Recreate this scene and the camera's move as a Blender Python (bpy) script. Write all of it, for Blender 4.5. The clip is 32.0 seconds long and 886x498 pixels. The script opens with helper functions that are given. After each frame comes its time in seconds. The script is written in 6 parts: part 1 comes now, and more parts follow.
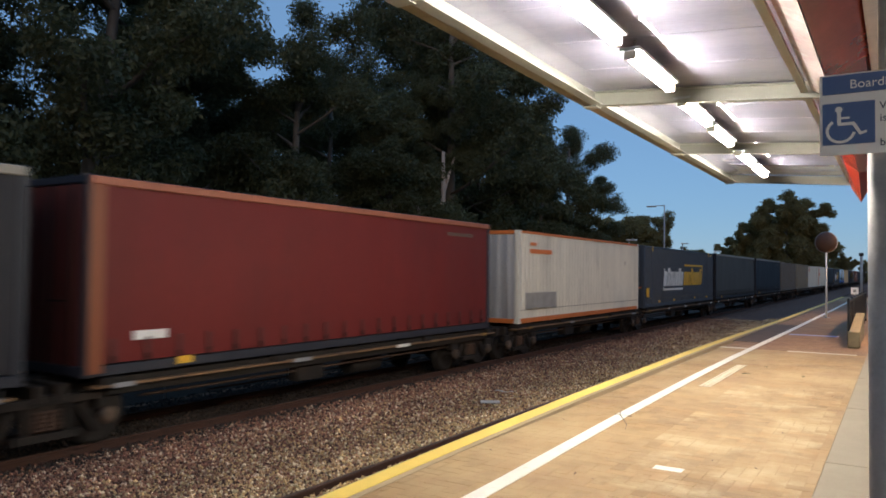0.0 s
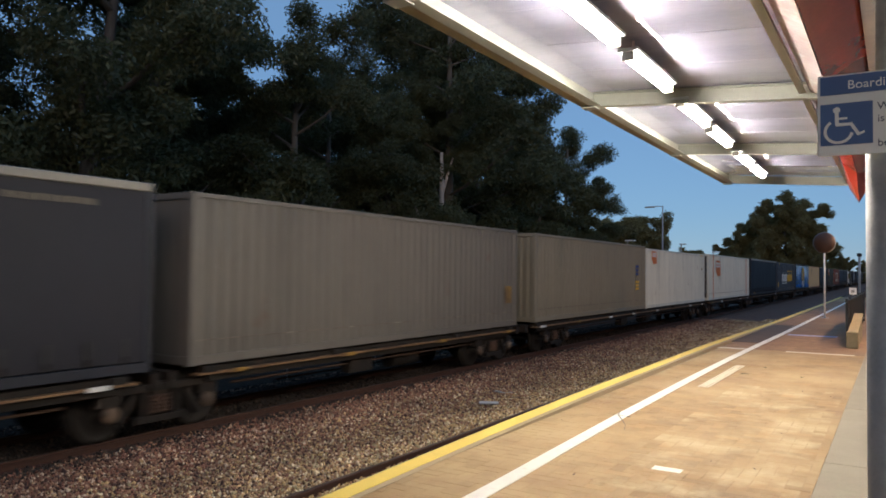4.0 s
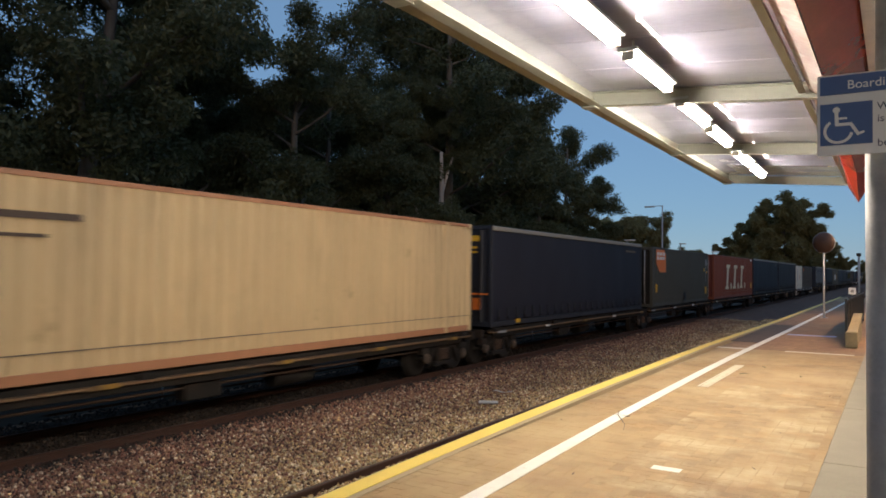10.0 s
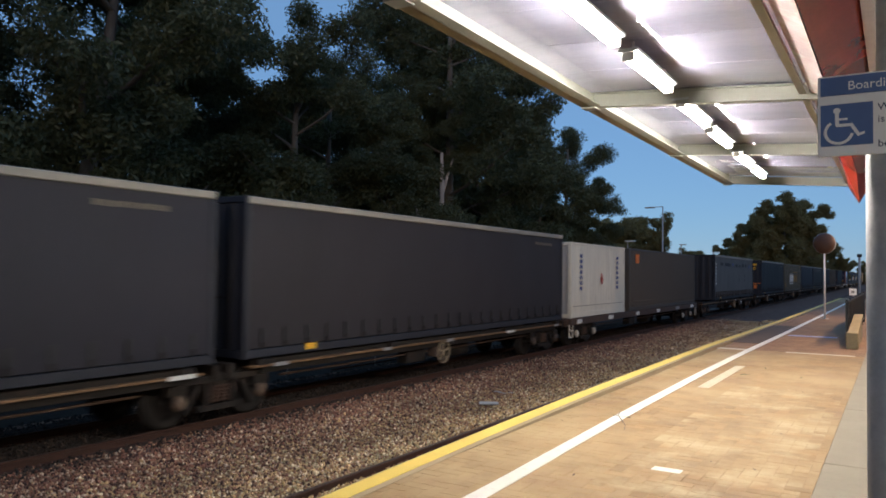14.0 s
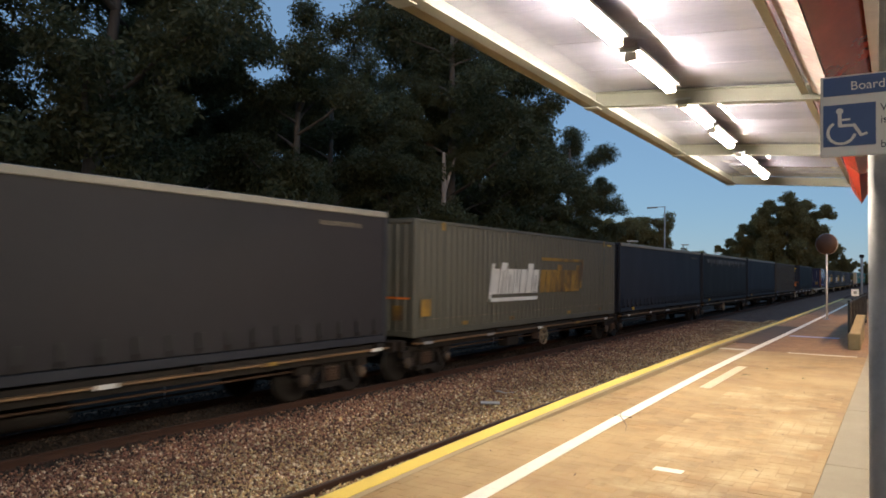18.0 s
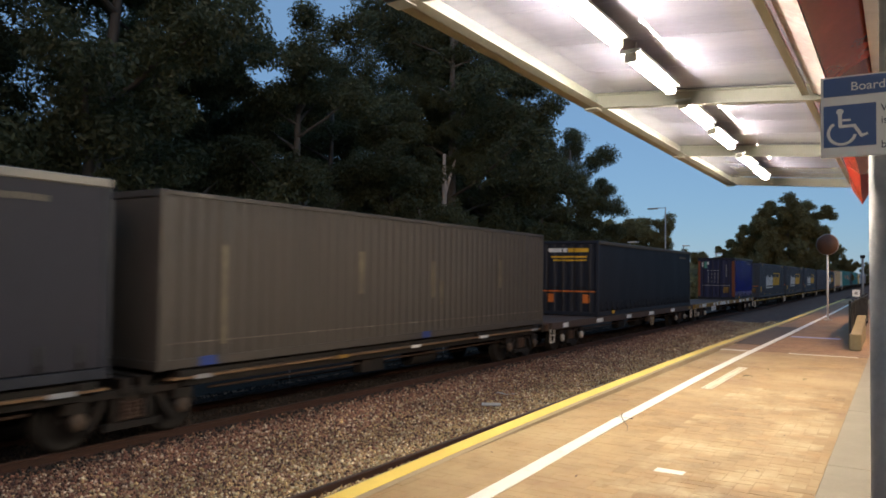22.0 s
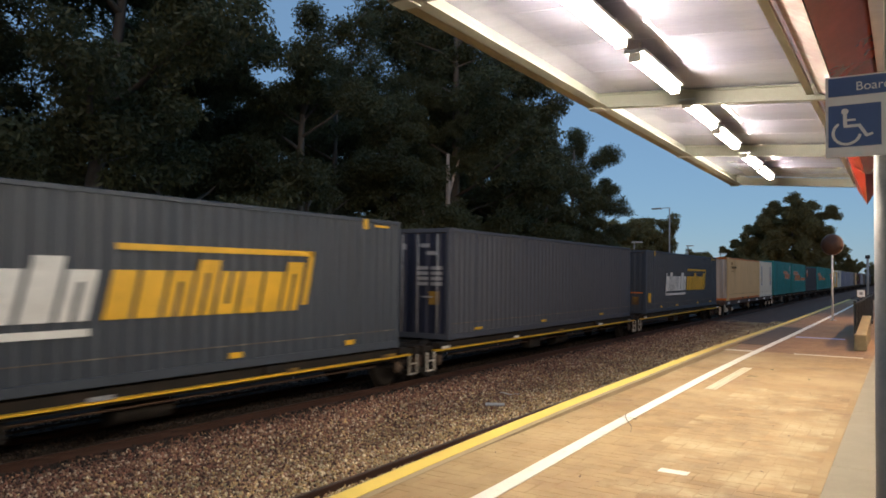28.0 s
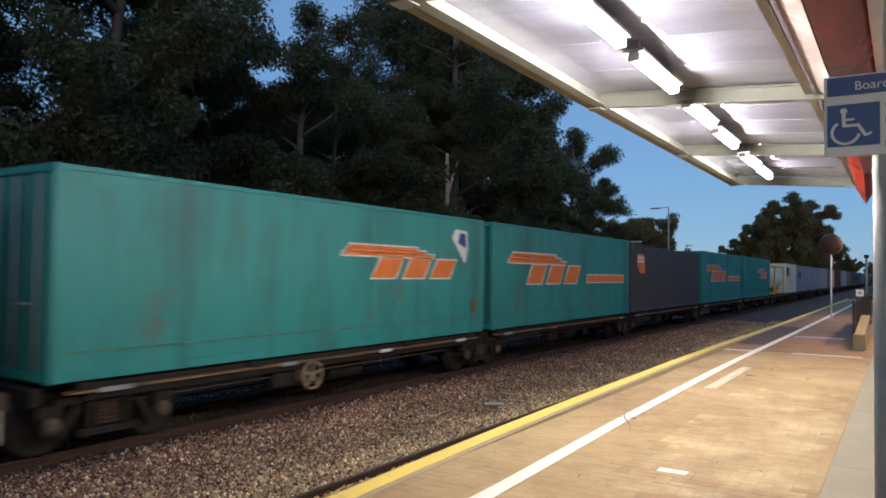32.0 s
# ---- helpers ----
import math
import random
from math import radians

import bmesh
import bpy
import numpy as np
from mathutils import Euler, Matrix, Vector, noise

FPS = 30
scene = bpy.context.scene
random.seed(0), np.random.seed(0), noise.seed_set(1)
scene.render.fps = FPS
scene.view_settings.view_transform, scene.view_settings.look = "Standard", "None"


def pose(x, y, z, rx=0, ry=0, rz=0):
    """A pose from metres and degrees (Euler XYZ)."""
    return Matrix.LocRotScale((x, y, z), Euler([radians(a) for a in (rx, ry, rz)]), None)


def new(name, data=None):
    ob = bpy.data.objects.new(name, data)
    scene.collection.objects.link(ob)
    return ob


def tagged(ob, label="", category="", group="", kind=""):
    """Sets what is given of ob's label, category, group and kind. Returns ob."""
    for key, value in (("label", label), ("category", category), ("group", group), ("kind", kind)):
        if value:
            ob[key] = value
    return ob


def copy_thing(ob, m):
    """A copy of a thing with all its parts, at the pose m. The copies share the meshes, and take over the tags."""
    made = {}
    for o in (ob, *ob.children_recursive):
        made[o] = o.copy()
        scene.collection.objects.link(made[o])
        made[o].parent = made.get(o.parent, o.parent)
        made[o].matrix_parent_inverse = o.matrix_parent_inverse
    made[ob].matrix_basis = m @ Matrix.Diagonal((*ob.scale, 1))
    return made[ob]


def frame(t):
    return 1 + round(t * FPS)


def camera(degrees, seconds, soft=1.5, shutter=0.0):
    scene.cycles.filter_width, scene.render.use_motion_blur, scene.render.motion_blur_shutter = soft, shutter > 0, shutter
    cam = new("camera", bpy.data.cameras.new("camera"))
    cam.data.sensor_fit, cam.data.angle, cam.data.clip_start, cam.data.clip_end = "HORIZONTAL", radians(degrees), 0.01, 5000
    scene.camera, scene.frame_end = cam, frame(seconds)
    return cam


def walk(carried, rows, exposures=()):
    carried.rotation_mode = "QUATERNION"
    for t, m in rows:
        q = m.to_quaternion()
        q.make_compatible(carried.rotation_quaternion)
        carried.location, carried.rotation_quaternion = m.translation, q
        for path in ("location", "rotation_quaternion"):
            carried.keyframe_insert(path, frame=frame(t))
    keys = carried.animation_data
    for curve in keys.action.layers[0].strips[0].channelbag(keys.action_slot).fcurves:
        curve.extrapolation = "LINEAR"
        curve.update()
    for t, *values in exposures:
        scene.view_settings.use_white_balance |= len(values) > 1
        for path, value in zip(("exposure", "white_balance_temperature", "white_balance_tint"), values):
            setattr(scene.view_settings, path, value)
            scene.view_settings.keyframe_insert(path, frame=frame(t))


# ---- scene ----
cam = camera(62.44, 32.0, soft=1.7, shutter=0.3)
walk(cam, [
    (0, pose(-0.0030, 0.0005, 1.5775, 91.716, -0.691, 31.866)),
    (0.5, pose(-0.0030, 0.0005, 1.5775, 91.724, -0.668, 31.868)),
    (1, pose(-0.0030, 0.0005, 1.5775, 91.727, -0.662, 31.867)),
    (1.5, pose(-0.0030, 0.0005, 1.5775, 91.739, -0.648, 31.849)),
    (2, pose(-0.0030, 0.0005, 1.5775, 91.763, -0.618, 31.827)),
    (2.5, pose(-0.0030, 0.0005, 1.5775, 91.778, -0.600, 31.809)),
    (3, pose(-0.0030, 0.0005, 1.5775, 91.792, -0.592, 31.781)),
    (3.5, pose(-0.0030, 0.0005, 1.5775, 91.795, -0.593, 31.768)),
    (5.5, pose(-0.0030, 0.0005, 1.5775, 91.769, -0.663, 31.716)),
    (6, pose(-0.0030, 0.0005, 1.5775, 91.777, -0.623, 31.705)),
    (6.5, pose(-0.0030, 0.0005, 1.5775, 91.777, -0.608, 31.700)),
    (7, pose(-0.0030, 0.0005, 1.5775, 91.771, -0.618, 31.701)),
    (7.5, pose(-0.0030, 0.0005, 1.5775, 91.765, -0.626, 31.704)),
    (8, pose(-0.0030, 0.0005, 1.5775, 91.763, -0.628, 31.705)),
    (8.5, pose(-0.0030, 0.0005, 1.5775, 91.768, -0.615, 31.704)),
    (9, pose(-0.0030, 0.0005, 1.5775, 91.762, -0.627, 31.707)),
    (9.5, pose(-0.0030, 0.0005, 1.5775, 91.743, -0.673, 31.718)),
    (10, pose(-0.0030, 0.0005, 1.5775, 91.739, -0.686, 31.722)),
    (10.5, pose(-0.0030, 0.0005, 1.5775, 91.743, -0.674, 31.722)),
    (11, pose(-0.0030, 0.0005, 1.5775, 91.739, -0.675, 31.727)),
    (11.5, pose(-0.0030, 0.0005, 1.5775, 91.751, -0.667, 31.740)),
    (12, pose(-0.0030, 0.0005, 1.5775, 91.788, -0.650, 31.745)),
    (12.5, pose(-0.0030, 0.0005, 1.5775, 91.799, -0.688, 31.741)),
    (13, pose(-0.0030, 0.0005, 1.5775, 91.798, -0.699, 31.753)),
    (13.5, pose(-0.0030, 0.0005, 1.5775, 91.810, -0.652, 31.757)),
    (14, pose(-0.0030, 0.0005, 1.5775, 91.812, -0.671, 31.757)),
    (14.5, pose(-0.0030, 0.0005, 1.5775, 91.801, -0.732, 31.762)),
    (16.5, pose(-0.0030, 0.0005, 1.5775, 91.822, -0.809, 31.796)),
    (17, pose(-0.0030, 0.0005, 1.5775, 91.805, -0.838, 31.822)),
    (17.5, pose(-0.0030, 0.0005, 1.5775, 91.792, -0.824, 31.850)),
    (18, pose(-0.0030, 0.0005, 1.5775, 91.774, -0.824, 31.892)),
    (18.5, pose(-0.0030, 0.0005, 1.5775, 91.754, -0.799, 31.954)),
    (19, pose(-0.0030, 0.0005, 1.5775, 91.738, -0.773, 32.000)),
    (19.5, pose(-0.0030, 0.0005, 1.5775, 91.747, -0.756, 32.035)),
    (20, pose(-0.0030, 0.0005, 1.5775, 91.795, -0.703, 32.060)),
    (20.5, pose(-0.0030, 0.0005, 1.5775, 91.833, -0.669, 32.079)),
    (21, pose(-0.0030, 0.0005, 1.5775, 91.840, -0.706, 32.043)),
    (21.5, pose(-0.0030, 0.0005, 1.5775, 91.864, -0.696, 31.982)),
    (22, pose(-0.0030, 0.0005, 1.5775, 91.895, -0.686, 31.945)),
    (22.5, pose(-0.0030, 0.0005, 1.5775, 91.903, -0.729, 31.989)),
    (23, pose(-0.0030, 0.0005, 1.5775, 91.883, -0.768, 32.074)),
    (23.5, pose(-0.0030, 0.0005, 1.5775, 91.871, -0.772, 32.124)),
    (24, pose(-0.0030, 0.0005, 1.5775, 91.866, -0.736, 32.167)),
    (24.5, pose(-0.0030, 0.0005, 1.5775, 91.857, -0.741, 32.202)),
    (25, pose(-0.0030, 0.0005, 1.5775, 91.841, -0.788, 32.244)),
    (25.5, pose(-0.0030, 0.0005, 1.5775, 91.838, -0.799, 32.272)),
    (27.5, pose(-0.0030, 0.0005, 1.5775, 91.902, -0.673, 32.261)),
    (28, pose(-0.0030, 0.0005, 1.5775, 91.887, -0.721, 32.238)),
    (28.5, pose(-0.0030, 0.0005, 1.5775, 91.887, -0.725, 32.224)),
    (29, pose(-0.0030, 0.0005, 1.5775, 91.889, -0.715, 32.222)),
    (29.5, pose(-0.0030, 0.0005, 1.5775, 91.891, -0.706, 32.222)),
    (30, pose(-0.0030, 0.0005, 1.5775, 91.898, -0.688, 32.212)),
    (30.5, pose(-0.0030, 0.0005, 1.5775, 91.896, -0.689, 32.197)),
    (31, pose(-0.0030, 0.0005, 1.5775, 91.882, -0.708, 32.186)),
    (31.5, pose(-0.0030, 0.0005, 1.5775, 91.875, -0.709, 32.175)),
    (32, pose(-0.0030, 0.0005, 1.5775, 91.867, -0.692, 32.168)),
], exposures=[(0, 0.25, 6600, 10), (1, 0.02, 6550, 10), (2, 0.2, 6500, 10), (3.5, 0.22, 6600, 10), (5, 0.05, 6500, 10), (6, 0.0, 6700, 10), (7, 0.1, 6500, 10), (8, 0.25, 6550, 10), (9, 0.2, 6900, 10), (10, 0.12, 7000, 10), (11, 0.2, 6250, 10), (12, 0.25, 6400, 10), (13, 0.2, 6350, 10), (14.5, 0.25, 6400, 10), (16.5, 0.25, 7100, 10), (18, 0.28, 7300, 10), (20, 0.28, 7100, 10), (22, 0.27, 7000, 10), (25.5, 0.27, 6900, 10), (28, 0.2, 7200, 10), (30, 0.2, 7300, 10), (31, 0.1, 6700, 10), (32, 0.25, 6300, 10)])

# ---- light ----
world = bpy.data.worlds.new("dusk_sky")
scene.world = world
world.use_nodes = True
wn = world.node_tree
sky = wn.nodes.new("ShaderNodeTexSky")
sky.sky_type = "NISHITA"
sky.sun_disc = False
sky.sun_elevation = radians(14.0)
sky.sun_rotation = radians(150)
sky.air_density, sky.dust_density, sky.ozone_density = 1.0, 0.0, 4.5
tone = wn.nodes.new("ShaderNodeVectorMath")
tone.operation = "MULTIPLY"
tone.inputs[1].default_value = (0.94, 0.99, 1.08)
wn.links.new(sky.outputs[0], tone.inputs[0])
# a thin high haze evens the blue out at dusk
haze = wn.nodes.new("ShaderNodeMix")
haze.data_type = "RGBA"
haze.inputs[0].default_value = 0.7
haze.inputs[7].default_value = (1.7, 3.15, 5.3, 1)
wn.links.new(tone.outputs[0], haze.inputs[6])
wn.links.new(haze.outputs[2], wn.nodes["Background"].inputs[0])
wn.nodes["Background"].inputs[1].default_value = 0.094

# the last warm glow of the day, low behind the station
dusk = bpy.data.lights.new("afterglow", "SUN")
dusk.energy, dusk.angle, dusk.color = 0.72, radians(40), (1.0, 0.7, 0.48)
glow_lamp = new("afterglow", dusk)
glow_lamp.matrix_basis = Matrix.Rotation(radians(-148), 4, "Z") @ Matrix.Rotation(radians(-79), 4, "X")

TUBE_POWER = 158.0


# ---- materials ----
def node(nt, kind, **inputs):
    n = nt.nodes.new(kind)
    for key, value in inputs.items():
        n.inputs[key.replace("_", " ")].default_value = value
    return n


def surface(name, base, rough=0.7, metal=0.0, vary=0.25, scale=3.0, fine=40.0, bump=0.3, depth=0.01, dirt=None, dirt_at=(0.5, 0.75), stretch=(1, 1, 1), per_object=0.0, per_island=0.0, gloss_vary=0.15, shine=0.5, spots=None, thin=0.0, placed=False):
    """A surface with broad stains, fine grain and relief."""
    m = bpy.data.materials.new(name)
    m.use_nodes = True
    nt = m.node_tree
    b = nt.nodes["Principled BSDF"]
    tc = nt.nodes.new("ShaderNodeNewGeometry" if placed else "ShaderNodeTexCoord")
    spot_at = tc.outputs["Position" if placed else "Object"]
    mp = nt.nodes.new("ShaderNodeMapping")
    mp.inputs["Scale"].default_value = stretch
    nt.links.new(spot_at, mp.inputs["Vector"])
    big = node(nt, "ShaderNodeTexNoise", Scale=scale, Detail=6.0, Roughness=0.6)
    small = node(nt, "ShaderNodeTexNoise", Scale=fine, Detail=4.0, Roughness=0.65)
    nt.links.new(mp.outputs[0], big.inputs["Vector"])
    nt.links.new(mp.outputs[0], small.inputs["Vector"])
    add = nt.nodes.new("ShaderNodeMath")
    add.operation = "MULTIPLY_ADD"
    add.inputs[1].default_value = 0.45
    nt.links.new(small.outputs[0], add.inputs[0])
    nt.links.new(big.outputs[0], add.inputs[2])
    ramp = nt.nodes.new("ShaderNodeMapRange")
    ramp.inputs["From Min"].default_value, ramp.inputs["From Max"].default_value = 0.42, 1.02
    ramp.inputs["To Min"].default_value, ramp.inputs["To Max"].default_value = 1 - vary, 1 + vary
    nt.links.new(add.outputs[0], ramp.inputs["Value"])
    value = ramp.outputs[0]
    for amount, kind, out in ((per_object, "ShaderNodeObjectInfo", "Random"), (per_island, "ShaderNodeNewGeometry", "Random Per Island")):
        if amount:
            info = nt.nodes.new(kind)
            r = nt.nodes.new("ShaderNodeMapRange")
            r.inputs["To Min"].default_value, r.inputs["To Max"].default_value = 1 - amount, 1 + amount
            nt.links.new(info.outputs[out], r.inputs["Value"])
            mul = nt.nodes.new("ShaderNodeMath")
            mul.operation = "MULTIPLY"
            nt.links.new(value, mul.inputs[0])
            nt.links.new(r.outputs[0], mul.inputs[1])
            value = mul.outputs[0]
    tint = nt.nodes.new("ShaderNodeVectorMath")
    tint.operation = "SCALE"
    tint.inputs[0].default_value = base
    nt.links.new(value, tint.inputs["Scale"])
    colour = tint.outputs[0]
    if dirt:
        patch = node(nt, "ShaderNodeTexNoise", Scale=scale * 0.6, Detail=8.0, Roughness=0.7)
        nt.links.new(mp.outputs[0], patch.inputs["Vector"])
        pr = nt.nodes.new("ShaderNodeMapRange")
        pr.inputs["From Min"].default_value, pr.inputs["From Max"].default_value = dirt_at
        nt.links.new(patch.outputs[0], pr.inputs["Value"])
        mix = nt.nodes.new("ShaderNodeMix")
        mix.data_type = "RGBA"
        nt.links.new(pr.outputs[0], mix.inputs[0])
        nt.links.new(colour, mix.inputs[6])
        mix.inputs[7].default_value = (*dirt, 1)
        colour = mix.outputs[2]
    if spots:
        tone, lo, hi, size = spots
        patch = node(nt, "ShaderNodeTexNoise", Scale=size, Detail=7.0, Roughness=0.65)
        nt.links.new(spot_at, patch.inputs["Vector"])
        pr = nt.nodes.new("ShaderNodeMapRange")
        pr.inputs["From Min"].default_value, pr.inputs["From Max"].default_value = lo, hi
        pr.inputs["To Max"].default_value = 0.8
        nt.links.new(patch.outputs[0], pr.inputs["Value"])
        mix = nt.nodes.new("ShaderNodeMix")
        mix.data_type = "RGBA"
        nt.links.new(pr.outputs[0], mix.inputs[0])
        nt.links.new(colour, mix.inputs[6])
        mix.inputs[7].default_value = (*tone, 1)
        colour = mix.outputs[2]
    nt.links.new(colour, b.inputs["Base Color"])
    if thin:
        back = nt.nodes.new("ShaderNodeBsdfTranslucent")
        nt.links.new(colour, back.inputs["Color"])
        both = nt.nodes.new("ShaderNodeMixShader")
        both.inputs[0].default_value = thin
        nt.links.new(b.outputs[0], both.inputs[1])
        nt.links.new(back.outputs[0], both.inputs[2])
        nt.links.new(both.outputs[0], nt.nodes["Material Output"].inputs["Surface"])
    gl = nt.nodes.new("ShaderNodeMapRange")
    gl.inputs["To Min"].default_value, gl.inputs["To Max"].default_value = max(rough - gloss_vary, 0.02), min(rough + gloss_vary, 1)
    nt.links.new(big.outputs[0], gl.inputs["Value"])
    nt.links.new(gl.outputs[0], b.inputs["Roughness"])
    b.inputs["Metallic"].default_value = metal
    b.inputs["Specular IOR Level"].default_value = shine
    if bump:
        bp = node(nt, "ShaderNodeBump", Strength=bump, Distance=depth)
        nt.links.new(small.outputs[0], bp.inputs["Height"])
        nt.links.new(bp.outputs[0], b.inputs["Normal"])
    return m


def glow(name, colour, strength):
    m = bpy.data.materials.new(name)
    m.use_nodes = True
    b = m.node_tree.nodes["Principled BSDF"]
    b.inputs["Base Color"].default_value = (0.8, 0.8, 0.8, 1)
    b.inputs["Emission Color"].default_value = (*colour, 1)
    b.inputs["Emission Strength"].default_value = strength
    return m


PAINTS = {}


def paint(name, base, rough=0.55, grime=0.35, rust=0.0):
    """Weathered paint on steel, with streaks that run down."""
    if name not in PAINTS:
        if max(base) < 0.3:
            base = tuple(c * 0.86 for c in base)
        dark = tuple(c * 0.45 + 0.012 for c in base)
        PAINTS[name] = surface("paint_" + name, base, rough, 0.0, 0.14, 0.9, 14.0, 0.12, 0.006, dark, (0.58 - 0.12 * grime, 0.56 + 0.5 * (1.15 - grime)), (1, 1.6, 0.35), shine=0.42, spots=((0.14, 0.07, 0.035), 0.68 - 0.1 * rust, 0.82 - 0.06 * rust, 0.75) if rust else None)
    return PAINTS[name]


M_STEEL = surface("galvanised_steel", (0.38, 0.385, 0.39), 0.55, 0.05, 0.25, 6.0, 60.0, 0.12, 0.003, (0.28, 0.28, 0.28), (0.5, 0.7))
M_POST = surface("dull_galvanised_post", (0.4, 0.41, 0.43), 0.5, 0.15, 0.25, 5.0, 50.0, 0.12, 0.003, (0.26, 0.265, 0.28), (0.5, 0.7))
M_DARKSTEEL = surface("bogie_steel", (0.017, 0.014, 0.012), 0.75, 0.0, 0.4, 2.5, 30.0, 0.4, 0.008, (0.045, 0.027, 0.017), (0.52, 0.8), shine=0.25)
M_RUST = surface("rusty_steel", (0.06, 0.032, 0.02), 0.8, 0.1, 0.4, 3.0, 40.0, 0.5, 0.006)
M_WHEEL = surface("wheel_steel", (0.016, 0.013, 0.011), 0.7, 0.0, 0.3, 4.0, 30.0, 0.2, 0.004, shine=0.25)
M_DULLCAP = surface("grimy_bearing_cap", (0.12, 0.075, 0.045), 0.7, 0.0, 0.4, 8.0, 40.0, 0.2, 0.003, (0.04, 0.027, 0.02), (0.42, 0.65), per_object=0.5)
M_CAP = surface("bearing_cap_paint", (0.66, 0.6, 0.5), 0.6, 0.0, 0.5, 8.0, 40.0, 0.2, 0.003, (0.2, 0.15, 0.1), (0.45, 0.7), per_object=0.4)
M_WHITE = surface("white_marking", (0.75, 0.74, 0.7), 0.5, 0.0, 0.2, 2.0, 30.0, 0.1, 0.002, (0.2, 0.17, 0.13), (0.58, 0.9))
M_YELLOW = surface("yellow_marking", (0.76, 0.42, 0.03), 0.5, 0.0, 0.2, 2.0, 30.0, 0.1, 0.002, (0.25, 0.16, 0.06), (0.6, 0.95))
M_ORANGE = surface("orange_marking", (0.75, 0.19, 0.035), 0.5, 0.0, 0.15, 2.0, 30.0, 0.1, 0.002)
M_CREAM = surface("cream_marking", (0.72, 0.62, 0.42), 0.5, 0.0, 0.15, 2.0, 30.0, 0.1, 0.002)
M_BLACK = surface("black_paint", (0.012, 0.012, 0.014), 0.5, 0.0, 0.3, 3.0, 40.0, 0.1, 0.003)
M_RED = surface("red_marking", (0.5, 0.05, 0.03), 0.5, 0.0, 0.15, 2.0, 30.0, 0.1, 0.002)
M_NAVY = surface("navy_marking", (0.02, 0.05, 0.22), 0.5, 0.0, 0.15, 2.0, 30.0, 0.1, 0.002)
M_FADED = surface("faded_lettering", (0.13, 0.105, 0.075), 0.6, 0.0, 0.3, 3.0, 30.0, 0.1, 0.002)
M_GREYMARK = surface("grey_marking", (0.3, 0.3, 0.31), 0.5, 0.0, 0.15, 2.0, 30.0, 0.1, 0.002)
M_SEAM = surface("grimy_seam", (0.13, 0.1, 0.08), 0.8, 0.0, 0.4, 3.0, 30.0, 0.0, 0.01, (0.3, 0.26, 0.2), (0.5, 0.6))
M_DARKRUST = surface("dark_rusty_webbing", (0.04, 0.022, 0.015), 0.8, 0.0, 0.5, 3.0, 30.0, 0.2, 0.004)
M_SMUDGE = surface("dull_smudge", (0.065, 0.06, 0.055), 0.7, 0.0, 0.4, 4.0, 30.0, 0.0)
M_TANSTRIP = surface("worn_tan_strip", (0.19, 0.15, 0.09), 0.7, 0.0, 0.3, 2.0, 30.0, 0.0, 0.01, (0.1, 0.08, 0.06), (0.45, 0.6))
M_PATCH = surface("overpainted_patch", (0.03, 0.03, 0.036), 0.7, 0.0, 0.3, 2.0, 30.0, 0.0)
# pale grey that stands for the glossy reflection high on a curtain
M_TOPSHEEN = surface("painted_top_sheen", (0.15, 0.14, 0.13), 0.9, 0.0, 0.5, 1.5, 20.0, 0.0, 0.01, (0.06, 0.05, 0.045), (0.4, 0.6))
M_DECK = surface("wagon_deck", (0.1, 0.062, 0.048), 0.85, 0.0, 0.4, 1.2, 25.0, 0.5, 0.01, (0.05, 0.035, 0.03), (0.5, 0.8))
M_SILLYELLOW = surface("ochre_sill_paint", (0.34, 0.19, 0.03), 0.6, 0.0, 0.3, 1.5, 30.0, 0.2, 0.004, (0.09, 0.05, 0.025), (0.45, 0.62))
M_TANSILL = surface("rusty_tan_flange", (0.2, 0.11, 0.05), 0.55, 0.0, 0.4, 1.2, 30.0, 0.2, 0.004, (0.06, 0.04, 0.028), (0.48, 0.7))
M_SILL = surface("brown_sill_paint", (0.07, 0.04, 0.026), 0.65, 0.0, 0.35, 1.5, 30.0, 0.2, 0.004, (0.05, 0.035, 0.03), (0.5, 0.8))
M_GROUND = surface("leaf_litter_ground", (0.03, 0.021, 0.014), 0.95, 0.0, 0.45, 0.25, 6.0, 0.8, 0.05, (0.025, 0.02, 0.015), (0.45, 0.7))
M_FARBED = surface("dark_red_brown_bed", (0.14, 0.08, 0.06), 0.92, 0.0, 0.55, 3.0, 22.0, 1.0, 0.05, (0.06, 0.035, 0.028), (0.42, 0.7))
M_BALLAST = surface("ballast_bed", (0.25, 0.165, 0.115), 0.92, 0.0, 0.5, 2.0, 22.0, 1.0, 0.05, (0.07, 0.042, 0.032), (0.45, 0.75))


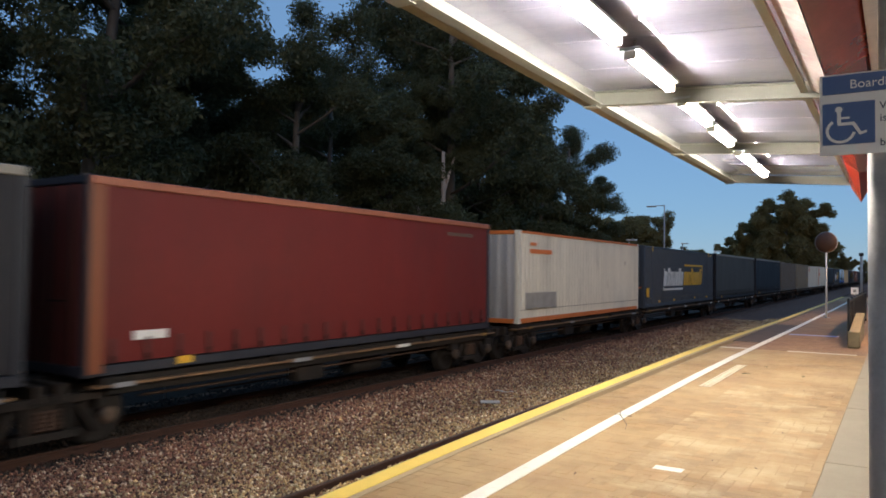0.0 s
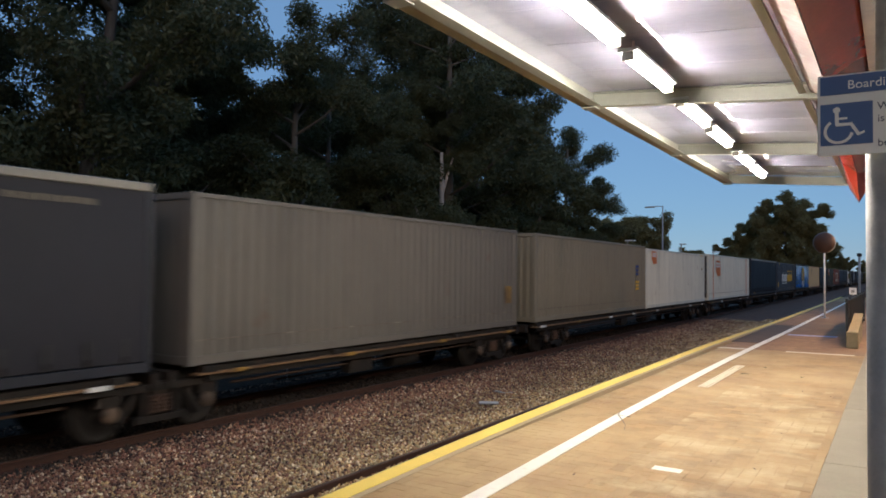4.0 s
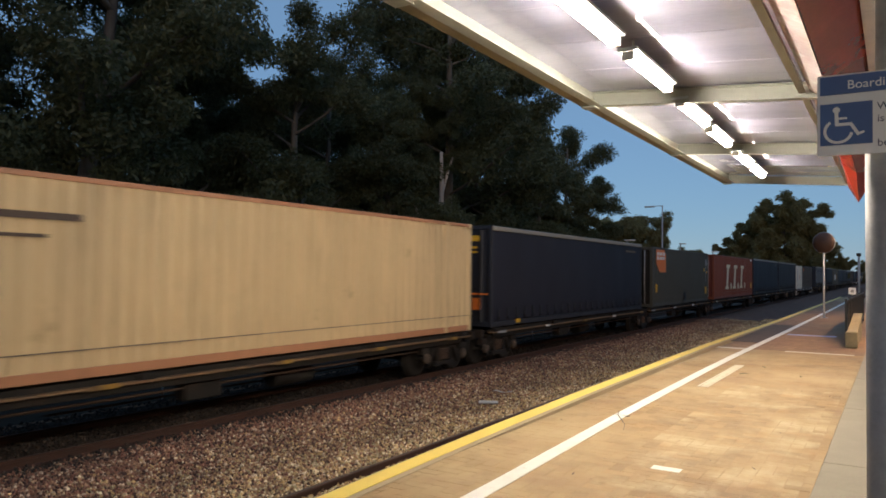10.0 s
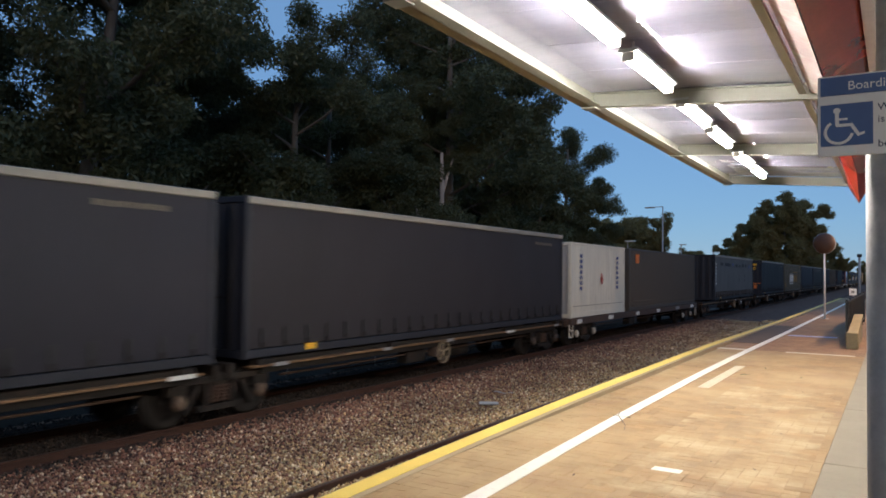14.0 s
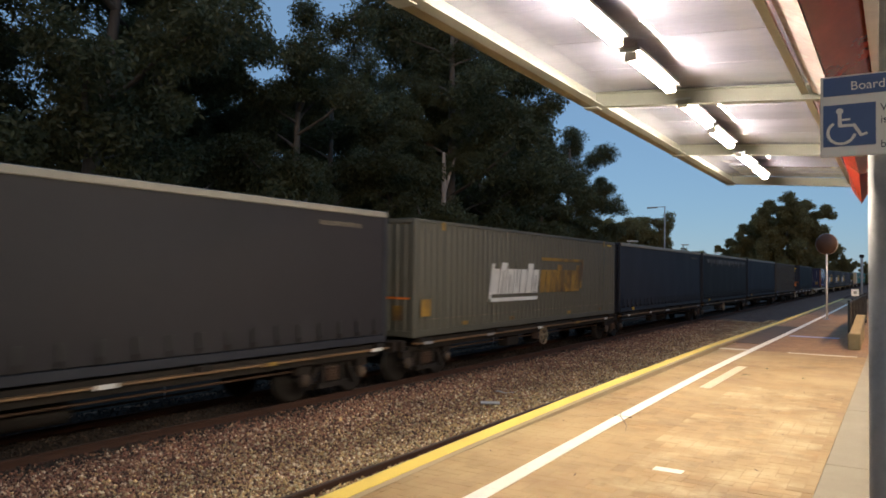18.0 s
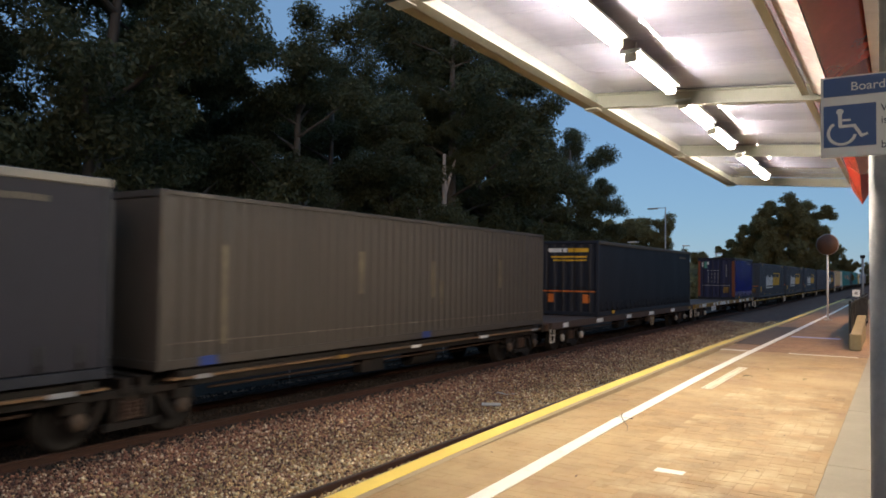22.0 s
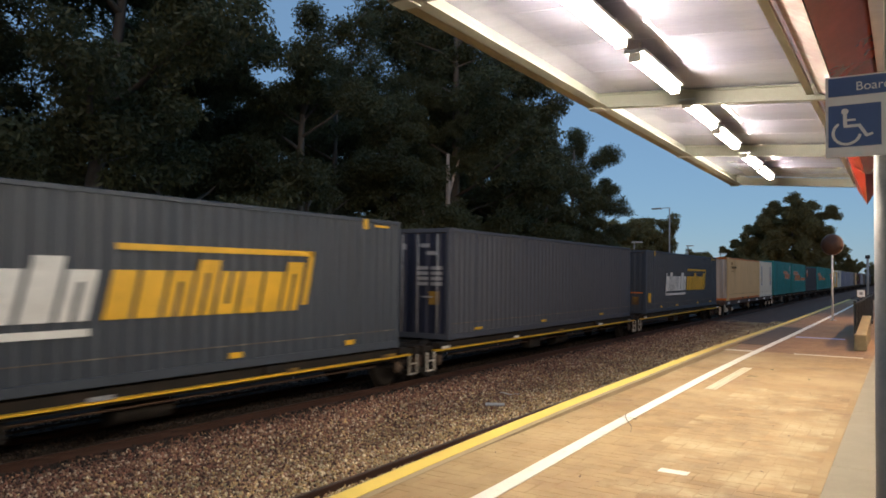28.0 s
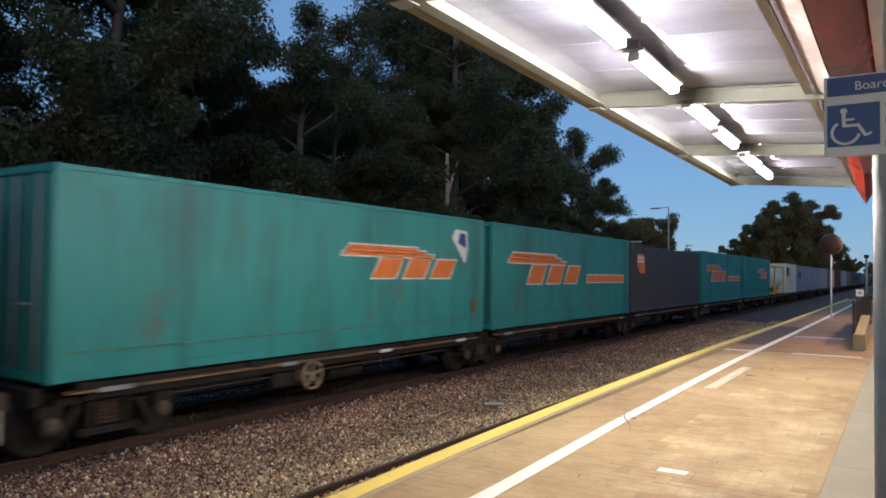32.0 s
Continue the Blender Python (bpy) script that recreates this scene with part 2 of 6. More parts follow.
def stone_mix(name, tones):
    """Loose stones: every one takes its own tone."""
    m = bpy.data.materials.new(name)
    m.use_nodes = True
    nt = m.node_tree
    b = nt.nodes["Principled BSDF"]
    geo = nt.nodes.new("ShaderNodeNewGeometry")
    ramp = nt.nodes.new("ShaderNodeValToRGB")
    ramp.color_ramp.interpolation = "CONSTANT"
    while len(ramp.color_ramp.elements) < len(tones):
        ramp.color_ramp.elements.new(0.5)
    for e, (at, tone) in zip(ramp.color_ramp.elements, tones):
        e.position, e.color = at, (*tone, 1)
    nt.links.new(geo.outputs["Random Per Island"], ramp.inputs[0])
    tc = nt.nodes.new("ShaderNodeTexCoord")
    n = node(nt, "ShaderNodeTexNoise", Scale=0.7, Detail=5.0)
    nt.links.new(tc.outputs["Object"], n.inputs["Vector"])
    r = nt.nodes.new("ShaderNodeMapRange")
    r.inputs["From Min"].default_value, r.inputs["From Max"].default_value = 0.3, 0.7
    r.inputs["To Min"].default_value, r.inputs["To Max"].default_value = 0.65, 1.3
    nt.links.new(n.outputs[0], r.inputs["Value"])
    mul = nt.nodes.new("ShaderNodeVectorMath")
    mul.operation = "SCALE"
    nt.links.new(ramp.outputs[0], mul.inputs[0])
    nt.links.new(r.outputs[0], mul.inputs["Scale"])
    nt.links.new(mul.outputs[0], b.inputs["Base Color"])
    b.inputs["Roughness"].default_value = 0.8
    return m


M_STONE = stone_mix("ballast_stone", [(0.0, (0.11, 0.06, 0.038)), (0.14, (0.34, 0.19, 0.11)), (0.34, (0.5, 0.33, 0.16)), (0.56, (0.4, 0.32, 0.18)), (0.72, (0.62, 0.42, 0.2)), (0.88, (0.82, 0.68, 0.45))])
M_DARKSTONE = stone_mix("rust_stained_ballast", [(0.0, (0.07, 0.032, 0.024)), (0.25, (0.2, 0.09, 0.06)), (0.45, (0.31, 0.14, 0.09)), (0.62, (0.23, 0.125, 0.078)), (0.78, (0.39, 0.23, 0.14)), (0.92, (0.6, 0.45, 0.32))])
# near-black tones: the shade under the train put into the ballast
M_SHADESTONE = stone_mix("oily_ballast", [(0.0, (0.012, 0.009, 0.008)), (0.3, (0.03, 0.02, 0.016)), (0.6, (0.05, 0.032, 0.024)), (0.85, (0.09, 0.06, 0.045))])
M_SHADEBED = surface("under_train_shade", (0.03, 0.021, 0.017), 0.9, 0.0, 0.5, 2.0, 22.0, 1.0, 0.05)
M_RAIL = surface("rail_steel", (0.05, 0.02, 0.012), 0.8, 0.1, 0.3, 4.0, 50.0, 0.3, 0.004)
M_RAILTOP = surface("worn_rail_head", (0.07, 0.038, 0.026), 0.6, 0.2, 0.15, 6.0, 60.0, 0.05, 0.001)
M_SLEEPER = surface("concrete_sleeper", (0.24, 0.2, 0.17), 0.9, 0.0, 0.25, 3.0, 40.0, 0.4, 0.006)
M_BRICK = surface("clay_paver", (0.31, 0.192, 0.085), 0.75, 0.0, 0.24, 1.3, 70.0, 0.3, 0.003, (0.42, 0.295, 0.15), (0.42, 0.62), per_object=0.19, spots=((0.52, 0.41, 0.24), 0.48, 0.66, 1.6), placed=True)
M_BRICKS = surface("clay_pavers", (0.31, 0.192, 0.085), 0.75, 0.0, 0.24, 0.9, 70.0, 0.3, 0.003, (0.42, 0.295, 0.15), (0.42, 0.62), per_island=0.13, spots=((0.27, 0.15, 0.08), 0.54, 0.76, 0.7), placed=True)
# redder clay past the cross line, darkened also for the weaker light there
M_REDBRICKS = surface("red_clay_pavers", (0.27, 0.16, 0.088), 0.8, 0.0, 0.25, 0.9, 70.0, 0.3, 0.003, (0.2, 0.1, 0.06), (0.45, 0.7), per_island=0.15)
M_JOINT = surface("joint_sand", (0.36, 0.24, 0.125), 0.95, 0.0, 0.3, 3.0, 80.0, 0.4, 0.004)
M_CONCRETE = surface("concrete", (0.3, 0.26, 0.2), 0.85, 0.0, 0.18, 1.2, 60.0, 0.3, 0.004, (0.22, 0.19, 0.15), (0.55, 0.9))
M_COPING = surface("platform_coping", (0.37, 0.275, 0.165), 0.8, 0.0, 0.18, 1.0, 60.0, 0.3, 0.004, (0.3, 0.21, 0.13), (0.55, 0.9))
M_LINEWHITE = surface("white_line_paint", (0.8, 0.77, 0.7), 0.6, 0.0, 0.1, 5.0, 60.0, 0.3, 0.003, (0.46, 0.35, 0.22), (0.6, 0.76))
M_LINEYELLOW = surface("yellow_line_paint", (0.8, 0.58, 0.12), 0.6, 0.0, 0.1, 3.0, 60.0, 0.3, 0.003, (0.5, 0.35, 0.1), (0.62, 0.95))
M_TACTILE = surface("buff_tactile", (0.62, 0.55, 0.42), 0.75, 0.0, 0.15, 4.0, 60.0, 0.2, 0.003)
M_CANOPYFRAME = surface("cream_frame_paint", (0.29, 0.295, 0.26), 0.4, 0.0, 0.12, 2.0, 50.0, 0.1, 0.002, (0.35, 0.28, 0.15), (0.62, 0.95))
# pink with white spots: reflections on the beam put into the colour
M_PINKSHEEN = surface("pink_sheen_gloss", (0.72, 0.6, 0.62), 0.1, 0.0, 0.2, 1.5, 20.0, 0.05, 0.002, (0.5, 0.2, 0.17), (0.5, 0.75), gloss_vary=0.06, spots=((0.75, 0.74, 0.75), 0.55, 0.62, 3.0))
M_OCHREGREY = surface("dull_ochre_paint", (0.2, 0.17, 0.11), 0.5, 0.0, 0.2, 3.0, 40.0, 0.1, 0.002)
M_SOFFIT = surface("silver_roof_sheet", (0.37, 0.37, 0.49), 0.035, 0.15, 0.22, 0.5, 30.0, 0.015, 0.002, stretch=(0.5, 3.0, 1), gloss_vary=0.02)
M_REDPAINT = surface("gloss_red_paint", (0.31, 0.036, 0.023), 0.16, 0.0, 0.15, 2.0, 20.0, 0.05, 0.002, gloss_vary=0.08)
M_FITTING = surface("white_enamel", (0.7, 0.7, 0.68), 0.4, 0.0, 0.08, 4.0, 60.0, 0.05, 0.001)
M_HOUSING = surface("lamp_housing_grey", (0.36, 0.4, 0.44), 0.5, 0.0, 0.1, 4.0, 60.0, 0.05, 0.001)
M_TUBE = glow("fluorescent_tube", (1.0, 0.925, 0.8), TUBE_POWER)
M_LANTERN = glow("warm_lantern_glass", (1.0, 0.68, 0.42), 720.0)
M_RENDER = surface("unseen_wall_render", (0.3, 0.24, 0.18), 0.85, 0.0, 0.2, 1.2, 40.0, 0.3, 0.004)
M_SIGNWHITE = surface("sign_white", (0.8, 0.8, 0.8), 0.35, 0.0, 0.05, 3.0, 40.0, 0.03, 0.001)
M_SIGNBLUE = surface("sign_blue", (0.055, 0.11, 0.28), 0.35, 0.0, 0.08, 3.0, 40.0, 0.03, 0.001)
M_SIGNTEXT = surface("sign_dark_text", (0.03, 0.05, 0.1), 0.4, 0.0, 0.05, 3.0, 40.0, 0.0)
M_BARK = surface("pale_gum_bark", (0.11, 0.1, 0.085), 0.9, 0.0, 0.4, 1.5, 14.0, 0.6, 0.03, (0.08, 0.06, 0.05), (0.45, 0.7), (1, 1, 0.3))
M_PALEBARK = surface("bare_gum_bark", (0.46, 0.4, 0.35), 0.85, 0.0, 0.4, 1.5, 14.0, 0.4, 0.02, (0.1, 0.08, 0.07), (0.45, 0.7), (1, 1, 0.3))
M_LEAF = surface("gum_leaves", (0.088, 0.1, 0.048), 0.55, 0.0, 0.35, 0.6, 9.0, 0.0, per_island=0.25, thin=0.4)
# far leaves lightened to olive, the dusk light put into their colour
M_LEAFFAR = surface("dusk_lit_olive_leaves", (0.2, 0.18, 0.08), 0.6, 0.0, 0.35, 0.4, 6.0, 0.0, per_island=0.4, thin=0.5)
M_MIRRORBACK = surface("mirror_back", (0.1, 0.045, 0.025), 0.5, 0.0, 0.25, 4.0, 40.0, 0.1, 0.002)
M_SANDSTONE = surface("sandstone_block", (0.27, 0.22, 0.13), 0.85, 0.0, 0.25, 4.0, 50.0, 0.4, 0.006)


# ---- building helpers ----
def mesh_of(name, bm):
    me = bpy.data.meshes.new(name)
    bm.to_mesh(me)
    bm.free()
    return me


def fit_in(ob, material):
    """Give an object its material, leaving the shared mesh free for others."""
    me = ob.data
    if not me.materials:
        me.materials.append(None)
    ob.material_slots[0].link = "OBJECT"
    ob.material_slots[0].material = material
    return ob


def part(name, me, material, parent=None, label="", at=None):
    """One mesh object, as a part of parent where one is given."""
    if isinstance(me, bmesh.types.BMesh):
        me = mesh_of(name, me)
    ob = fit_in(new(name, me), material)
    if parent:
        ob.parent = parent
    if at is not None:
        ob.matrix_basis = at if isinstance(at, Matrix) else Matrix.Translation(at)
    if label:
        ob["label"] = label
    return ob


def holder(name, label, category, group="", at=None):
    ob = new(name)
    ob.empty_display_size = 0.2
    if at is not None:
        ob.matrix_basis = at if isinstance(at, Matrix) else Matrix.Translation(at)
    return tagged(ob, label, category, group)


CACHE = {}


def box(sx, sy, sz, bevel=0.0):
    key = ("box", round(sx, 4), round(sy, 4), round(sz, 4), bevel)
    if key not in CACHE:
        bm = bmesh.new()
        bmesh.ops.create_cube(bm, size=1.0, matrix=Matrix.Diagonal((sx, sy, sz, 1)))
        if bevel:
            bmesh.ops.bevel(bm, geom=bm.edges[:], offset=bevel, segments=1, affect="EDGES")
        CACHE[key] = mesh_of("block", bm)
    return CACHE[key]


def rod(radius, length, sides=12, radius2=None):
    """A round bar along z, centred."""
    key = ("rod", round(radius, 4), round(length, 4), sides, radius2)
    if key not in CACHE:
        bm = bmesh.new()
        bmesh.ops.create_cone(bm, cap_ends=True, segments=sides, radius1=radius, radius2=radius if radius2 is None else radius2, depth=length)
        for f in bm.faces:
            f.smooth = len(f.verts) == 4
        CACHE[key] = mesh_of("bar", bm)
    return CACHE[key]


def prism(points, depth):
    """A flat outline in the y-z plane, given a small thickness along +x."""
    bm = bmesh.new()
    lo = [bm.verts.new((0, y, z)) for y, z in points]
    hi = [bm.verts.new((depth, y, z)) for y, z in points]
    bm.faces.new(hi)
    bm.faces.new(lo[::-1])
    n = len(points)
    for i in range(n):
        bm.faces.new((lo[i], lo[(i + 1) % n], hi[(i + 1) % n], hi[i]))
    bmesh.ops.recalc_face_normals(bm, faces=bm.faces[:])
    return bm


def bars(quads, depth=0.006):
    """Several flat four-cornered shapes on a side wall, in one mesh."""
    bm = bmesh.new()
    for i, pts in enumerate(quads):
        lo = [bm.verts.new((0, y, z)) for y, z in pts]
        hi = [bm.verts.new((depth + 0.0007 * (i % 7), y, z)) for y, z in pts]
        bm.faces.new(hi)
        n = len(pts)
        for i in range(n):
            bm.faces.new((lo[i], lo[(i + 1) % n], hi[(i + 1) % n], hi[i]))
    bmesh.ops.recalc_face_normals(bm, faces=bm.faces[:])
    return bm


def rect(y, z, w, h, slant=0.0):
    return [(y, z), (y + w, z), (y + w + slant * h, z + h), (y + slant * h, z + h)]


def lathe(profile, sides=20):
    """Turned round the x axis: profile of (x, radius)."""
    bm = bmesh.new()
    rings = []
    for x, r in profile:
        rings.append([bm.verts.new((x, r * math.cos(2 * math.pi * k / sides), r * math.sin(2 * math.pi * k / sides))) for k in range(sides)])
    for a, b in zip(rings, rings[1:]):
        for k in range(sides):
            bm.faces.new((a[k], a[(k + 1) % sides], b[(k + 1) % sides], b[k]))
    bm.faces.new(rings[0])
    bm.faces.new(rings[-1][::-1])
    bmesh.ops.recalc_face_normals(bm, faces=bm.faces[:])
    for f in bm.faces:
        f.smooth = len(f.verts) == 4
    return bm


def block_bm(bm, cx, cy, cz, sx, sy, sz, turn=0.0):
    m = Matrix.Translation((cx, cy, cz)) @ Matrix.Rotation(turn, 4, "X") @ Matrix.Diagonal((sx, sy, sz, 1))
    bmesh.ops.create_cube(bm, size=1.0, matrix=m)


# ---- setting ----
RAIL_TOP = -1.09
TRACK_X = -11.13
EDGE_X = -3.55


def slab(name, x0, x1, y0, y1, z0, z1, material, label="", category="", kind="structure", parent=None, bevel=0.0):
    at = Vector(((x0 + x1) / 2, (y0 + y1) / 2, (z0 + z1) / 2))
    if parent:
        at -= parent.matrix_basis.translation
    ob = part(name, box(x1 - x0, y1 - y0, z1 - z0, bevel), material, parent, "", at)
    if parent is None:
        tagged(ob, label, category, "", kind)
    return ob


def build_ground():
    bm = bmesh.new()
    xs = [-3000, -600, -200, -80, -50, -40, -34, -28, -24, -20, -17, -15, -14, 40, 200, 3000]
    ys = [-3000, -400, -60, -20, 0, 10, 20, 30, 40, 55, 75, 100, 150, 300, 800, 3000]
    grid = []
    for x in xs:
        line = []
        for y in ys:
            z = -1.55
            if x < -16:
                z += 0.25 + 0.15 * noise.noise((x * 0.07, y * 0.07, 3))
            line.append(bm.verts.new((x, y, z)))
        grid.append(line)
    for i in range(len(xs) - 1):
        for j in range(len(ys) - 1):
            bm.faces.new((grid[i][j], grid[i + 1][j], grid[i + 1][j + 1], grid[i][j + 1]))
    for f in bm.faces:
        f.smooth = True
    tagged(part("ground", bm, M_GROUND), "dark earth ground with leaf litter", "ground", "", "structure")
    # the ballast bed under both tracks, with a shoulder on each side
    section = [(-14.6, -1.6), (-13.3, -1.24), (-9.2, -1.24), (-8.6, -1.33), (-7.2, -1.36), (-6.9, -1.21), (-3.7, -1.21), (-3.7, -1.7)]
    # the bed takes a darker red-brown from y 44 on
    for y0, y1, material, words in ((-60, 44, M_BALLAST, "grey-brown crushed stone bed under the railway tracks"), (44, 900, M_FARBED, "darker red-brown crushed stone bed further along the tracks")):
        bm = bmesh.new()
        ends = [[bm.verts.new((x, y, z)) for x, z in section] for y in (y0, y1)]
        for k in range(len(section) - 1):
            bm.faces.new((ends[0][k], ends[0][k + 1], ends[1][k + 1], ends[1][k]))
        bmesh.ops.recalc_face_normals(bm, faces=bm.faces[:])
        tagged(part("ballast_bed", bm, material), words, "ballast", "", "structure")


def build_shade_strip():
    # a black strip stands in for the shade below the wagons
    slab("oily_strip", -13.0, -10.05, -60, 900, -1.3, -1.232, M_SHADEBED, "black strip painted as the shade under the trains", "ballast")


def rail_mesh(y0, y1):
    bm = bmesh.new()
    outline = [(-0.07, -0.16), (0.07, -0.16), (0.07, -0.145), (0.012, -0.12), (0.012, -0.045), (0.036, -0.035), (0.036, -0.006), (0.028, 0), (-0.028, 0), (-0.036, -0.006), (-0.036, -0.035), (-0.012, -0.045), (-0.012, -0.12), (-0.07, -0.145)]
    a = [bm.verts.new((x, y0, z)) for x, z in outline]
    b = [bm.verts.new((x, y1, z)) for x, z in outline]
    n = len(outline)
    for k in range(n):
        bm.faces.new((a[k], a[(k + 1) % n], b[(k + 1) % n], b[k]))
    bmesh.ops.recalc_face_normals(bm, faces=bm.faces[:])
    return mesh_of("rail", bm)


def build_tracks():
    me = rail_mesh(-60, 900)
    sleeper = box(2.5, 0.24, 0.2, 0.02)
    for name, label, centre, gauge in (("freight_track", "rusty steel rails on concrete sleepers beneath the train", TRACK_X, 1.507), ("platform_track", "rusty steel rails on sleepers beside the platform", -5.27, 1.67)):
        t = holder(name, label, "track", "railway tracks", (centre, 0, RAIL_TOP))
        tagged(t, kind="structure")
        for side in (-1, 1):
            r = part("rail", me, M_RAIL, t, "", (side * gauge / 2, 0, 0))
            part("rail_head", box(0.045, 960, 0.004), M_RAILTOP, r, "worn bright rail head", (0, 420, 0.002))
        for k in range(70):
            part("sleeper", sleeper, M_SLEEPER, t, "", (0, -4 + k * 0.68, -0.25))


def stones(name, label, material, count, x_range, y_range, z_of, size, share):
    rng = np.random.default_rng(len(name))
    tmpl = np.array([(1, 0, 0), (-1, 0, 0), (0, 1, 0), (0, -1, 0), (0, 0, 1), (0, 0, -1)], float)
    faces = np.array([(0, 2, 4), (2, 1, 4), (1, 3, 4), (3, 0, 4), (2, 0, 5), (1, 2, 5), (3, 1, 5), (0, 3, 5)])
    x = rng.uniform(*x_range, count * 3)
    x = x[rng.uniform(0, 1, len(x)) < share(x)][:count]
    count = len(x)
    u = rng.uniform(0, 1, count)
    y = y_range[0] + (y_range[1] - y_range[0]) * u ** 1.7
    s = rng.uniform(0.55, 1.2, (count, 1, 1)) * size * rng.uniform(0.6, 1.15, (count, 1, 3))
    v = tmpl[None] * s * rng.uniform(0.65, 1.15, (count, 6, 1))
    a, b = rng.uniform(0, 6.28, count), rng.uniform(-0.9, 0.9, count)
    ca, sa, cb, sb = np.cos(a)[:, None], np.sin(a)[:, None], np.cos(b)[:, None], np.sin(b)[:, None]
    vx, vy, vz = v[..., 0], v[..., 1], v[..., 2]
    vy, vz = vy * cb - vz * sb, vy * sb + vz * cb
    vx, vy = vx * ca - vy * sa, vx * sa + vy * ca
    z = z_of(x) + rng.uniform(-0.01, 0.03, count)
    pts = np.stack([vx + x[:, None], vy + y[:, None], vz + z[:, None]], -1).reshape(-1, 3)
    tri = (faces[None] + 6 * np.arange(count)[:, None, None]).reshape(-1, 3)
    me = bpy.data.meshes.new(name)
    me.from_pydata(pts.tolist(), [], tri.tolist())
    return tagged(part(name, me, material), label, "gravel", "", "stuff")


def bed_z(x):
    return np.interp(x, [-14.6, -13.3, -9.2, -8.6, -7.2, -6.9, -3.7], [-1.6, -1.24, -1.24, -1.33, -1.36, -1.21, -1.21])


def bend(y, rows):
    return float(np.interp(y, [r[0] for r in rows], [r[1] for r in rows]))


EDGE_LINE = [(-40, -3.4), (4, -3.41), (5.5, -3.48), (7, -3.53), (9, -3.58), (14, -3.64), (17, -3.66), (19.5, -3.64), (23, -3.6), (29, -3.55), (62, -3.54)]
WHITE_LINE = [(-40, -2.5), (4.5, -2.51), (6.2, -2.56), (8, -2.605), (10.5, -2.64), (12.5, -2.665), (15, -2.67), (17.5, -2.65), (21.7, -2.61), (29, -2.58), (38, -2.54), (62, -2.53)]


def ribbon(name, rows, x0, x1, y0, y1, z0, z1, material, label="", category="", parent=None):
    """A long strip that follows a line on the platform; its sides lie x0 and x1 from that line."""
    bm = bmesh.new()
    ys = [y0] + [y for y in np.arange(math.ceil(y0) + 0.0, y1, 1.0) if y > y0] + [y1]
    rings = []
    for y in ys:
        c = bend(y, rows)
        rings.append([bm.verts.new((c + dx, y, z)) for dx, z in ((x0, z0), (x1, z0), (x1, z1), (x0, z1))])
    for p, q in zip(rings, rings[1:]):
        for k in range(4):
            bm.faces.new((p[k], p[(k + 1) % 4], q[(k + 1) % 4], q[k]))
    bm.faces.new(rings[0])
    bm.faces.new(rings[-1][::-1])
    bmesh.ops.recalc_face_normals(bm, faces=bm.faces[:])
    ob = part(name, bm, material, parent, "", -parent.matrix_basis.translation if parent else None)
    if parent is None:
        tagged(ob, label, category, "", "structure")
    return ob


